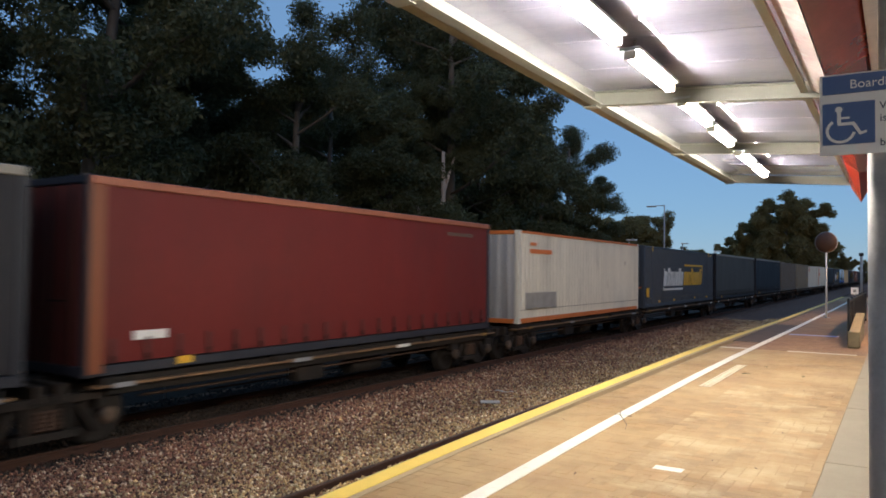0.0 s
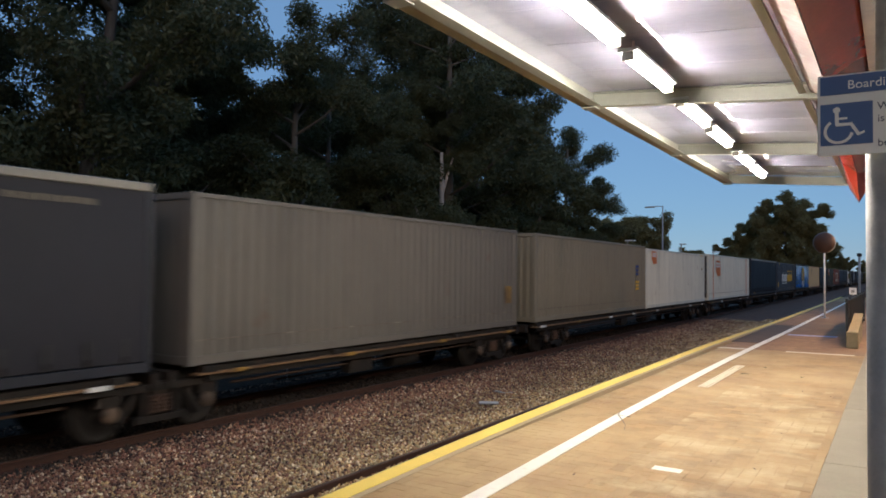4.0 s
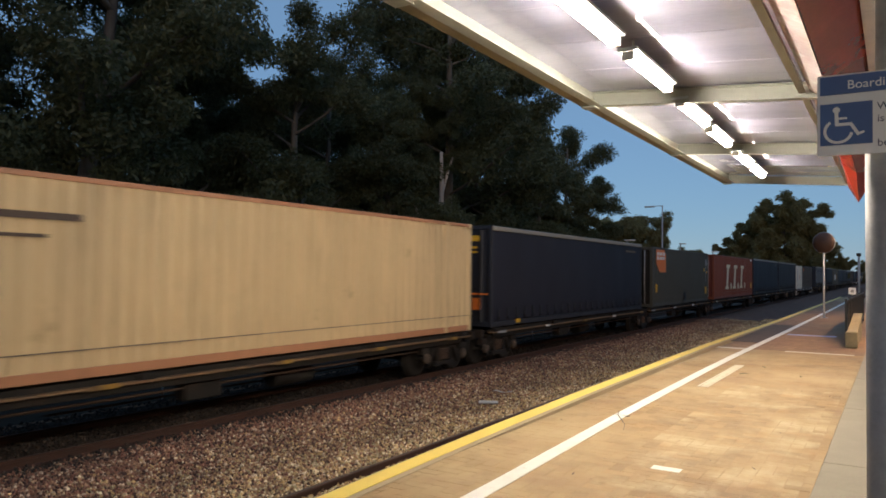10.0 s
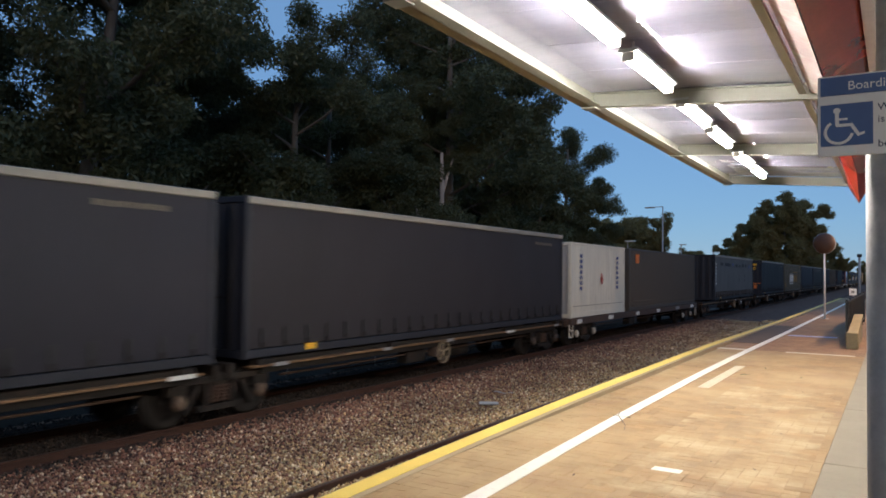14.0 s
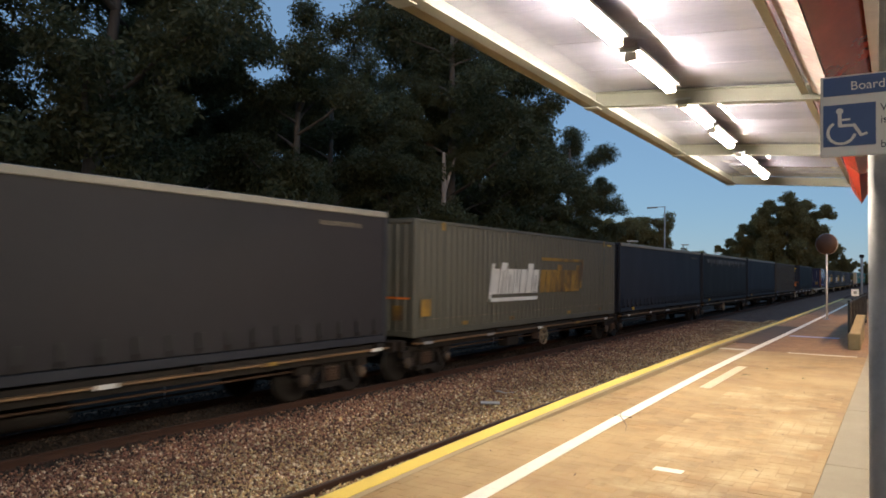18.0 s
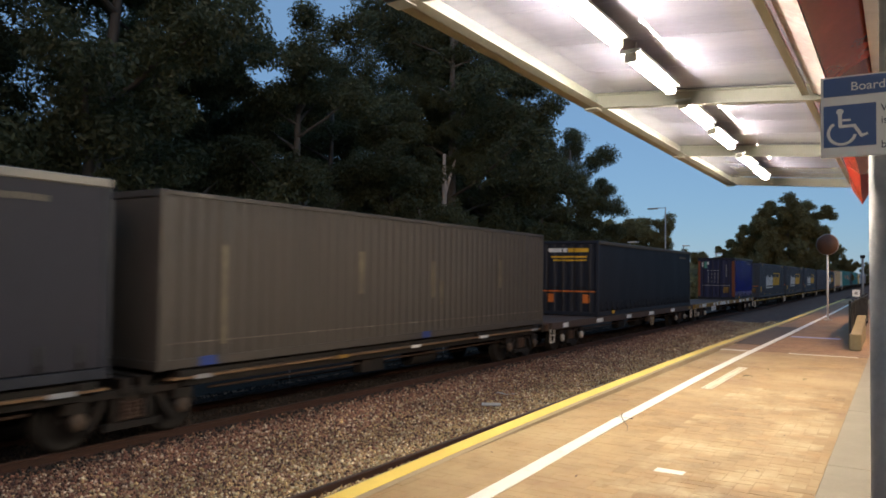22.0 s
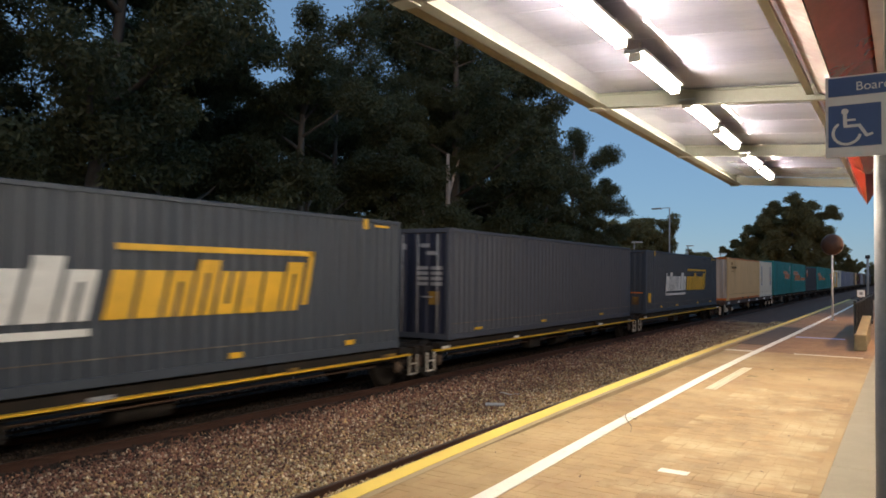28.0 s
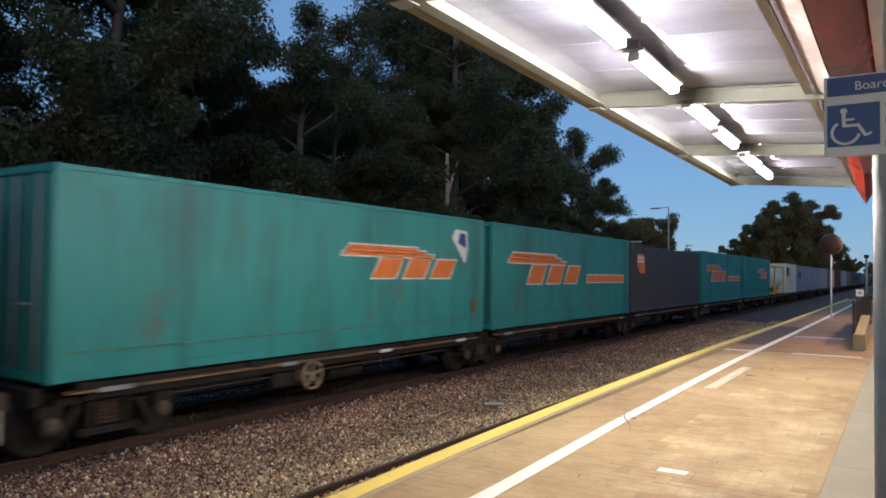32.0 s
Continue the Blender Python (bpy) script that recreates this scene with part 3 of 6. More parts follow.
def build_platform():
    p = slab("platform", EDGE_X + 0.15, 9, -40, 62, -1.7, -0.07, M_CONCRETE, "raised concrete station platform", "platform")
    ribbon("coping", EDGE_LINE, -0.012, 0.23, -40, 62, -0.22, 0.0025, M_COPING, parent=p)
    slab("paving_bed", EDGE_X + 0.3, -0.531, -40, 62, -0.07, -0.0025, M_JOINT, parent=p)
    y = -20.0
    while y < 62:
        slab("concrete_slab", -0.53, 2.4, y + 0.006, y + 2.994, -0.07, 0.002, M_CONCRETE, parent=p, bevel=0.006)
        slab("concrete_slab", 2.41, 9, y + 0.006, y + 2.994, -0.07, 0.0, M_CONCRETE, parent=p, bevel=0.006)
        y += 3.0
    ribbon("yellow_edge_line", EDGE_LINE, 0.0, 0.165, -40, 62, 0.001, 0.0055, M_LINEYELLOW, "worn yellow safety line along the platform edge", "line")
    ribbon("white_safety_line", WHITE_LINE, -0.068, 0.068, -40, 62, 0.0, 0.006, M_LINEWHITE, "white painted waiting line along the platform", "line")
    # warning strip of small studs beside the white line
    t = holder("tactile_strip", "pale studded tactile paving strip by the white line", "tactile paving", "", (-2.31, 12.15, 0.0))
    part("base", box(0.15, 2.9, 0.006), M_TACTILE, t, "", (0, 0, 0.003))
    stud = rod(0.022, 0.008, 8, 0.016)
    for i in range(2):
        for j in range(26):
            if (i * 7 + j * 5) % 11 < 8:
                part("stud", stud, M_TACTILE, t, "", (-0.036 + i * 0.073, -1.38 + j * 0.11, 0.009))
    slab("paving_crack", -2.69, -2.5, 7.98, 7.992, 0.0, 0.0075, M_BLACK, "thin dark crack across the white line", "crack")
    rng = random.Random(8)
    bm = bmesh.new()
    for k in range(60):
        x, y, a, l = rng.uniform(-3.1, -0.6), 4.5 + 16 * rng.random() ** 1.3, rng.uniform(0, 6.28), rng.uniform(0.012, 0.03)
        d, e = Vector((math.cos(a), math.sin(a), 0.15)) * l, Vector((-math.sin(a), math.cos(a), 0.0)) * l * 0.3
        c = Vector((x, y, 0.009))
        bm.faces.new([bm.verts.new(c + v) for v in (-d, e, d, -e)])
    tagged(part("leaf_litter", bm, M_DECK), "small dry leaves scattered on the pavers", "leaves", "", "stuff")
    # pale cross lines and a darker repair patch further along
    slab("cross_line", -3.3, -2.66, 16.6, 16.85, 0.0, 0.004, M_TACTILE, "pale painted line across the paving", "line")
    slab("cross_line", -1.95, -0.7, 16.6, 16.78, 0.0, 0.004, M_TACTILE, "pale painted line across the paving", "line")
    slab("paint_patch", -1.70, -1.47, 5.97, 6.09, 0.0, 0.003, M_LINEWHITE, "small white paint patch on the pavers", "paint")
    slab("asphalt_patch", -3.34, -2.64, 18.4, 25.5, 0.0, 0.0045, surface("patched_asphalt", (0.085, 0.06, 0.048), 0.9, 0.0, 0.4, 2.0, 60.0, 0.4, 0.004), "dark worn asphalt repair patch along the platform edge", "asphalt")
    slab("blue_painted_strip", -2.45, -1.3, 21.3, 21.65, 0.0, 0.004, surface("pale_blue_paint", (0.35, 0.36, 0.55), 0.6), "pale blue line painted across the platform", "line")


def build_canopy():
    """A steel roof over the platform: it falls from the eave towards the middle beam."""
    eave_x, inner_x, eave_z, fall = -2.97, -0.56, 3.5, 0.075
    def under(x):
        return eave_z - fall * (x - eave_x)
    c = holder("platform_canopy", "cream steel platform canopy with silver sheet ceiling", "canopy")
    slope = math.atan(fall)
    beams = [16.2, 11.93, 8.05, 4.2, 0.2, -3.8]
    for y in beams:
        mid = (eave_x + inner_x) / 2
        m = Matrix.Translation((mid, y, under(mid) + 0.085)) @ Matrix.Rotation(slope, 4, "Y")
        b = part("cross_beam", box(inner_x - eave_x, 0.012, 0.15), M_CANOPYFRAME, c, "", m)
        part("flange", box(inner_x - eave_x, 0.1, 0.014), M_CANOPYFRAME, b, "", (0, 0, -0.075))
        part("flange", box(inner_x - eave_x, 0.1, 0.014), M_CANOPYFRAME, b, "", (0, 0, 0.075))
    y0, y1 = beams[-1], beams[0]
    g = part("eave_channel", box(0.014, y1 - y0 + 0.1, 0.23), M_CANOPYFRAME, c, "cream painted eave channel", (eave_x, (y0 + y1) / 2, eave_z + 0.115))
    part("flange", box(0.11, y1 - y0 + 0.1, 0.012), M_CANOPYFRAME, g, "", (0.055, 0, -0.109))
    part("flange", box(0.11, y1 - y0 + 0.1, 0.012), M_CANOPYFRAME, g, "", (0.055, 0, 0.109))
    lip = part("gutter", box(0.13, y1 - y0 + 0.3, 0.09, 0.01), M_OCHREGREY, c, "weathered ochre gutter edge", (eave_x - 0.075, (y0 + y1) / 2, eave_z + 0.055))
    for y in beams:
        part("bracket", box(0.16, 0.16, 0.012), M_CANOPYFRAME, c, "", (eave_x - 0.03, y, eave_z - 0.01))
    # the lengthwise purlin in every bay
    for a, b in zip(beams[1:], beams):
        for x, wide in ((-0.775, 0.065),):
            p = part("purlin", box(0.012, b - a - 0.12, 0.09), M_STEEL, c, "", (x, (a + b) / 2, under(x) + 0.1))
            part("flange", box(wide, b - a - 0.12, 0.012), M_CANOPYFRAME, p, "", (0, 0, -0.045))
    # roof sheets, joined edge to edge with narrow laps
    for a, b in zip(beams[1:], beams):
        n = 4
        for k in range(n):
            w = (b - a) / n
            m = Matrix.Translation((mid + 0.06, a + (k + 0.5) * w, under(mid) + 0.185)) @ Matrix.Rotation(slope, 4, "Y")
            part("roof_sheet", box(inner_x - eave_x + 0.1, w - 0.006, 0.02, 0.004), M_SOFFIT, c, "", m)
    slab("roof_top", -3.0, 3.2, y0, y1, 3.66, 3.72, M_SOFFIT, "silver metal top of the platform canopy", "roof")
    for a, b in zip(beams[1:], beams):
        part("roof_sheet", box(3.2, b - a - 0.01, 0.02), M_SOFFIT, c, "", Matrix.Translation((1.4, (a + b) / 2, 3.48)))
    # lengthwise red box beam on the line of columns
    red = holder("red_canopy_beam", "glossy red steel box beam carrying the canopy", "beam")
    # a keel-shaped section: two sloping faces that meet in a lower edge, drooping to a point at the far end
    bm = bmesh.new()
    section = [(-0.73, 3.62), (-0.71, 3.42), (-0.52, 3.3), (-0.17, 3.53), (-0.17, 3.7)]
    rings = []
    for y, drop, keep in ((-4.0, 0.0, 1.0), (11.6, 0.0, 1.0), (12.6, 0.16, 1.0), (13.4, 0.55, 0.72)):
        rings.append([bm.verts.new((-0.52 + (0.03 if y > 12 else 0.0) + (x + 0.52) * keep, y, z - drop * (0.25 + 0.75 * (3.7 - z) / 0.4))) for x, z in section])
    for p, q in zip(rings, rings[1:]):
        for k in range(5):
            bm.faces.new((p[k], p[(k + 1) % 5], q[(k + 1) % 5], q[k]))
    bm.faces.new(rings[0])
    bm.faces.new(rings[-1][::-1])
    bmesh.ops.recalc_face_normals(bm, faces=bm.faces[:])
    part("beam", bm, M_REDPAINT, red)
    # thin cover on the keel's left face, coloured as its bright reflection
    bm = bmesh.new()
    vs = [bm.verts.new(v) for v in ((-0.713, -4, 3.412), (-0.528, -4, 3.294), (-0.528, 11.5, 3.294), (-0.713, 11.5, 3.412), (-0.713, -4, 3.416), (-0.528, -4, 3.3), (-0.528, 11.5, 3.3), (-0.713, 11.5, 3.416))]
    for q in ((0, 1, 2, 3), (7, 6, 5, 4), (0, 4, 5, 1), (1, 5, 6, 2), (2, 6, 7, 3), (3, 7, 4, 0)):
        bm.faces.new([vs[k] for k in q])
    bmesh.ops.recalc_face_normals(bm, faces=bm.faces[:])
    part("lower_panel", bm, M_PINKSHEEN, red, "pale pink glossy beam face with painted reflections")
    for y in (-3.4,):
        part("column", rod(0.08, 3.3, 16), M_REDPAINT, red, "", (-0.1, y, 1.65))
    # strip lights in pairs along each bay, with the conduit that feeds them
    # the first, unseen across the beam, is added to light the sign
    for x, y in ((1.6, -2.1), (-1.91, 5.02), (-1.93, 6.72), (-1.98, 8.7), (-2.02, 10.34), (-2.07, 12.5), (-2.1, 14.1)):
        f = holder("strip_light", "white batten light with a lit fluorescent tube", "strip light", "strip lights under the canopy", (x, y, under(-1.92) if x < 0 else 3.3))
        part("housing", box(0.18, 1.32, 0.03, 0.006), M_HOUSING, f, "blue-grey metal lamp housing", (0.0, 0, 0.068))
        part("diffuser", box(0.1, 1.24, 0.078, 0.028), M_TUBE, f, "glowing white diffuser", (0, 0, 0.012))
        for e in (-1, 1):
            part("end_cap", box(0.104, 0.03, 0.078, 0.008), M_FITTING, f, "", (0, e * 0.638, 0.012))
            part("hanger", rod(0.012, 0.1, 8), M_STEEL, f, "", (0, e * 0.5, 0.13))


def text_mesh(words, size):
    cu = bpy.data.curves.new("lettering", "FONT")
    cu.body, cu.size, cu.extrude = words, size, 0.0006
    ob = bpy.data.objects.new("lettering", cu)
    me = bpy.data.meshes.new_from_object(ob)
    bpy.data.objects.remove(ob)
    return me


def build_sign():
    """The boarding sign on its galvanised post."""
    post = holder("sign_post", "galvanised steel post standing on the concrete strip", "post", "", (0.0, 2.52, 0.0))
    part("sleeve", rod(0.078, 2.12, 28), M_POST, post, "", (0, 0, 1.06))
    part("collar", rod(0.08, 0.03, 28, 0.05), M_POST, post, "", (0, 0, 2.135))
    part("pole", rod(0.05, 1.4, 24), M_POST, post, "", (0, 0, 2.8))
    part("base_plate", box(0.26, 0.26, 0.015, 0.004), M_POST, post, "", (0, 0, 0.0095))
    y = 2.42
    s = holder("boarding_sign", "white and blue boarding point sign with wheelchair symbol", "sign", "", (-0.197, y, 1.93))
    part("panel", box(0.5, 0.006, 0.238, 0.002), M_SIGNWHITE, s, "", (0.25, 0, 0.119))
    part("header", box(0.484, 0.003, 0.054), M_SIGNBLUE, s, "dark blue header band", (0.25, -0.005, 0.206))
    part("symbol_field", box(0.134, 0.003, 0.122), M_SIGNBLUE, s, "blue square behind the symbol", (0.075, -0.005, 0.091))
    up = Matrix.Rotation(math.pi / 2, 4, "X")
    part("lettering", text_mesh("Boarding", 0.036), M_SIGNWHITE, s, "white header lettering", Matrix.Translation((0.078, -0.0075, 0.192)) @ up)
    for words, z in (("W", 0.125), ("is", 0.09), ("", 0.06), ("be", 0.02)):
        if words:
            part("lettering", text_mesh(words, 0.03), M_SIGNTEXT, s, "dark body lettering", Matrix.Translation((0.153, -0.0045, z)) @ up)
    # wheelchair symbol: head, body, seat and wheel as plain white shapes
    bm = bmesh.new()
    def stroke(p, q, w):
        lift = -0.00012 * len(bm.faces)
        p, q = Vector(p), Vector(q)
        n = Vector((-(q - p).y, (q - p).x)).normalized() * w / 2
        vs = [bm.verts.new((a.x, lift, a.y)) for a in (p - n, q - n, q + n, p + n)]
        bm.faces.new(vs)
    vs = [bm.verts.new((0.055 + 0.0105 * math.cos(k * 0.524), 0, 0.135 + 0.0105 * math.sin(k * 0.524))) for k in range(12)]
    bm.faces.new(vs)
    stroke((0.055, 0.13), (0.056, 0.085), 0.011)
    stroke((0.055, 0.106), (0.085, 0.106), 0.007)
    stroke((0.052, 0.086), (0.095, 0.086), 0.01)
    stroke((0.093, 0.09), (0.116, 0.05), 0.01)
    stroke((0.112, 0.05), (0.132, 0.058), 0.008)
    prev = None
    for k in range(17):
        a = math.radians(125 + k * 14)
        q = (0.06 + 0.038 * math.cos(a), 0.064 + 0.038 * math.sin(a))
        if prev:
            stroke(prev, q, 0.009)
        prev = q
    bmesh.ops.recalc_face_normals(bm, faces=bm.faces[:])
    part("wheelchair_symbol", bm, M_SIGNWHITE, s, "white wheelchair symbol", Matrix.Translation((0.0, -0.0075, 0.0135)) @ Matrix.Diagonal((0.92, 1, 0.88, 1)))


def build_unseen_side():
    """An unseen wall added to block low light, and the unseen lamps beyond it."""
    slab("wall_east", 3.4, 9.0, -34, 9.0, 0.004, 5.4, M_RENDER, "unseen plain wall added to block low light", "wall")
    # unseen lamps, added for the warm light on far paving and train
    lamp = holder("platform_lamp", "unseen grey platform lamp post with a lit warm lantern", "platform lamp", "platform lamps", (1.7, 19.5, 0.0))
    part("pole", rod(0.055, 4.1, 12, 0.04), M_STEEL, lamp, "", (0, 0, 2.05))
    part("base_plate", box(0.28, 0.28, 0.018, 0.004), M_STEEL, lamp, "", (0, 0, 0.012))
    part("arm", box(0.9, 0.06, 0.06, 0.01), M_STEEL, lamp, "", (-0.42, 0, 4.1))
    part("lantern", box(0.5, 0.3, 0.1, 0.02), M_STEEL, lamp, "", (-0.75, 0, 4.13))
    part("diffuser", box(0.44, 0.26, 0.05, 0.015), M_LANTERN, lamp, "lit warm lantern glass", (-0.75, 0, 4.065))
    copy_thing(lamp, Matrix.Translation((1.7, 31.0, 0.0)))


def build_platform_end():
    """What stands further along the platform."""
    m = holder("platform_mirror", "round platform mirror on a tall galvanised pole", "mirror", "", (-2.27, 30.8, 0.0))
    part("pole", rod(0.034, 2.7, 12), M_FITTING, m, "", (0, 0, 1.35))
    dome = lathe([(-0.02, 0.37), (0.0, 0.39), (0.03, 0.38), (0.1, 0.31), (0.15, 0.18), (0.17, 0.02)], 24)
    part("back_shell", dome, M_MIRRORBACK, m, "brown dished mirror back", Matrix.Translation((0.0, 0, 2.82)) @ Matrix.Rotation(radians(-105), 4, "Z"))
    part("rim", lathe([(-0.03, 0.37), (-0.03, 0.4), (0.01, 0.4), (0.01, 0.37)], 24), M_STEEL, m, "", Matrix.Translation((0.0, 0, 2.82)) @ Matrix.Rotation(radians(-105), 4, "Z"))
    part("base_plate", box(0.25, 0.25, 0.02), M_STEEL, m, "", (0, 0, 0.01))
    # dark fence with stepped stone blocks at its foot
    f = holder("steel_fence", "dark steel platform fence with vertical bars", "fence", "", (-0.96, 19.0, 0.0))
    for k in range(8):
        part("post", box(0.05, 0.05, 1.06), M_BLACK, f, "", (0.0, 0.1 + k * 1.5, 0.53))
    for z in (0.15, 1.0):
        part("rail", box(0.04, 10.6, 0.04), M_BLACK, f, "", (0.0, 5.35, z))
    for k in range(150):
        part("bar", box(0.022, 0.034, 0.85), M_BLACK, f, "", (0.0, 0.2 + k * 0.07, 0.575))
    w = holder("ramp_wall", "low sloping sandstone wall with a block at its foot", "wall", "", (-0.82, 18.5, 0.0))
    part("foot_block", box(0.24, 0.42, 0.36, 0.02), M_SANDSTONE, w, "", (0.0, 0.0, 0.18))
    for k in range(6):
        y, z = 0.22 + k * 0.5, 0.31 + 0.045 * k
        part("wall_stone", prism([(y, 0), (y + 0.49, 0), (y + 0.49, z + 0.043), (y, z)], 0.16), M_SANDSTONE, w, "", (-0.08, 0, 0))
        part("coping_stone", prism([(y, z + 0.004), (y + 0.49, z + 0.047), (y + 0.49, z + 0.087), (y, z + 0.044)], 0.2), M_SANDSTONE, w, "", (-0.1, 0, 0))
    p = holder("small_notice", "small white notice on a thin post", "notice", "", (-1.09, 25.0, 0.0))
    part("post", rod(0.02, 1.1, 8), M_STEEL, p, "", (0, 0, 0.55))
    part("plate", box(0.2, 0.015, 0.2, 0.004), M_SIGNWHITE, p, "", (0, -0.03, 1.13))
    part("print", box(0.08, 0.004, 0.08), M_GREYMARK, p, "grey printed square", (0, -0.039, 1.13))
    q = holder("marker_post", "thin pale post with a dark cap beside the platform end", "post", "", (-1.83, 50.0, 0.0))
    part("post", rod(0.07, 2.75, 10), M_STEEL, q, "", (0, 0, 1.375))
    part("cap", box(0.26, 0.2, 0.2, 0.03), M_BLACK, q, "", (0, 0, 2.85))
    # stray plate on the ballast
    d = part("metal_plate", box(0.42, 0.16, 0.03, 0.008), M_STEEL, None, "", Matrix.Translation((-7.55, 14.15, -1.26)) @ Matrix.Rotation(0.5, 4, "Z") @ Matrix.Rotation(0.12, 4, "X"))
    tagged(d, "grey metal scrap plate lying on the ballast", "scrap metal")


# ---- the train ----
def panel_mesh(length, height, pitch, depth, seam=0.07):
    """A corrugated steel sheet in the y-z plane, facing +x."""
    key = ("panel", round(length, 3), height, pitch, depth)
    if key not in CACHE:
        bm = bmesh.new()
        n = max(2, round(length / pitch))
        p = length / n
        line = []
        for k in range(n):
            y = -length / 2 + k * p
            line += [(y, 0.0), (y + p * 0.36, 0.0), (y + p * 0.5, -depth), (y + p * 0.86, -depth)]
        line.append((length / 2, 0.0))
        lo = [bm.verts.new((x, y, 0)) for y, x in line]
        hi = [bm.verts.new((x, y, height)) for y, x in line]
        for k in range(len(line) - 1):
            bm.faces.new((lo[k], lo[k + 1], hi[k + 1], hi[k]))
        CACHE[key] = mesh_of("sheet", bm)
    return CACHE[key]


def curtain_mesh(length, height):
    """A tarpaulin side: slack between its straps, tucked in at the foot."""
    key = ("curtain", round(length, 3), height)
    if key not in CACHE:
        bm = bmesh.new()
        n, rows = 96, 7
        grid = []
        for j in range(rows + 1):
            v = j / rows
            line = []
            for i in range(n + 1):
                u = i / n
                x = 0.016 * noise.noise((u * 14, v * 2.2, length)) + 0.003 * math.sin(u * length * 4.6) * (1 - v) ** 2
                line.append(bm.verts.new((x, (u - 0.5) * length, v * height)))
            grid.append(line)
        for j in range(rows):
            for i in range(n):
                bm.faces.new((grid[j][i], grid[j][i + 1], grid[j + 1][i + 1], grid[j + 1][i])).smooth = True
        CACHE[key] = mesh_of("curtain", bm)
    return CACHE[key]


WIDE, HIGH = 2.5, 2.9
HALF = WIDE / 2


def common_frame(c, length, high, frame_paint, rail_paint, post=0.14):
    for x in (-1, 1):
        for y in (-1, 1):
            part("corner_post", box(post, post, high, 0.012), frame_paint, c, "", (x * (HALF - post / 2), y * (length / 2 - post / 2), high / 2))
            for z in (0.06, high - 0.06):
                part("corner_casting", box(0.165, 0.18, 0.12, 0.01), frame_paint, c, "", (x * (HALF - 0.08), y * (length / 2 - 0.088), z))
        part("top_rail", box(0.07, length - 2 * post, 0.08, 0.008), rail_paint, c, "", (x * (HALF - 0.036), 0, high - 0.045))
        part("bottom_rail", box(0.07, length - 2 * post, 0.15, 0.008), rail_paint, c, "", (x * (HALF - 0.036), 0, 0.085))
    part("roof", box(WIDE - 0.14, length - 0.1, 0.03), frame_paint, c, "", (0, 0, high - 0.03))
    part("floor", box(WIDE - 0.16, length - 0.1, 0.1), M_DARKSTEEL, c, "", (0, 0, 0.1))
    for y in (-1, 1):
        for z, h in ((high - 0.06, 0.11), (0.08, 0.14)):
            part("end_rail", box(WIDE - 2 * post, 0.08, h, 0.008), rail_paint, c, "", (0, y * (length / 2 - 0.05), z))


def doors(c, length, high, material, bar_material):
    """Two doors with locking bars, on the end that comes first."""
    y = -length / 2 + 0.04
    turn = Matrix.Rotation(-math.pi / 2, 4, "Z")
    w = HALF - 0.15
    for x in (-1, 1):
        d = part("door", panel_mesh(w, high - 0.28, 0.42, 0.03), material, c, "", Matrix.Translation((x * (w / 2 + 0.005), y, 0.15)) @ turn)
        for k in (-0.25, 0.25):
            b = part("locking_bar", rod(0.018, high - 0.3, 8), bar_material, d, "", (0.035, k * w * 1.1, (high - 0.28) / 2))
        part("handle", box(0.02, 0.34, 0.03), bar_material, d, "", (0.045, 0.0, 0.95))


def blank_end(c, length, high, material, side):
    y = side * (length / 2 - 0.03)
    turn = Matrix.Rotation(side * math.pi / 2, 4, "Z")
    part("end_wall", panel_mesh(WIDE - 0.28, high - 0.28, 0.25, 0.035), material, c, "", Matrix.Translation((0, y, 0.15)) @ turn)


def steel_box(length, paint_mat, label, rail_mat=None, post_mat=None, door_mat=None, high=HIGH, pitch=0.28, depth=0.048, seam=True):
    c = holder("shipping_container", label, "container", "containers on the freight train")
    rail_mat, post_mat = rail_mat or paint_mat, post_mat or paint_mat
    common_frame(c, length, high, paint_mat, rail_mat)
    inner = 12.19 / 2 - 0.08
    spans = [(-length / 2 + 0.14, length / 2 - 0.14)]
    if length > 14:
        spans = [(-length / 2 + 0.14, -inner - 0.07), (-inner + 0.07, inner - 0.07), (inner + 0.07, length / 2 - 0.14)]
        for x in (-1, 1):
            for y in (-inner, inner):
                part("inner_post", box(0.09, 0.15, high - 0.02, 0.01), post_mat, c, "", (x * (HALF - 0.044), y, high / 2))
    for a, b in spans:
        for x in (-1, 1):
            turn = Matrix.Identity(4) if x > 0 else Matrix.Rotation(math.pi, 4, "Z")
            part("side_wall", panel_mesh(b - a, high - 0.22, pitch, depth), paint_mat, c, "", Matrix.Translation((x * (HALF - 0.012), (a + b) / 2, 0.14)) @ turn)
    # lower side band over the floor bearers
    if seam:
        part("side_band", box(0.012, length - 0.3, 0.014), M_SEAM, c, "thin dark seam", (HALF - 0.006, 0, 0.42))
    if door_mat:
        doors(c, length, high, door_mat, M_STEEL)
    else:
        blank_end(c, length, high, paint_mat, -1)
    blank_end(c, length, high, paint_mat, 1)
    return c


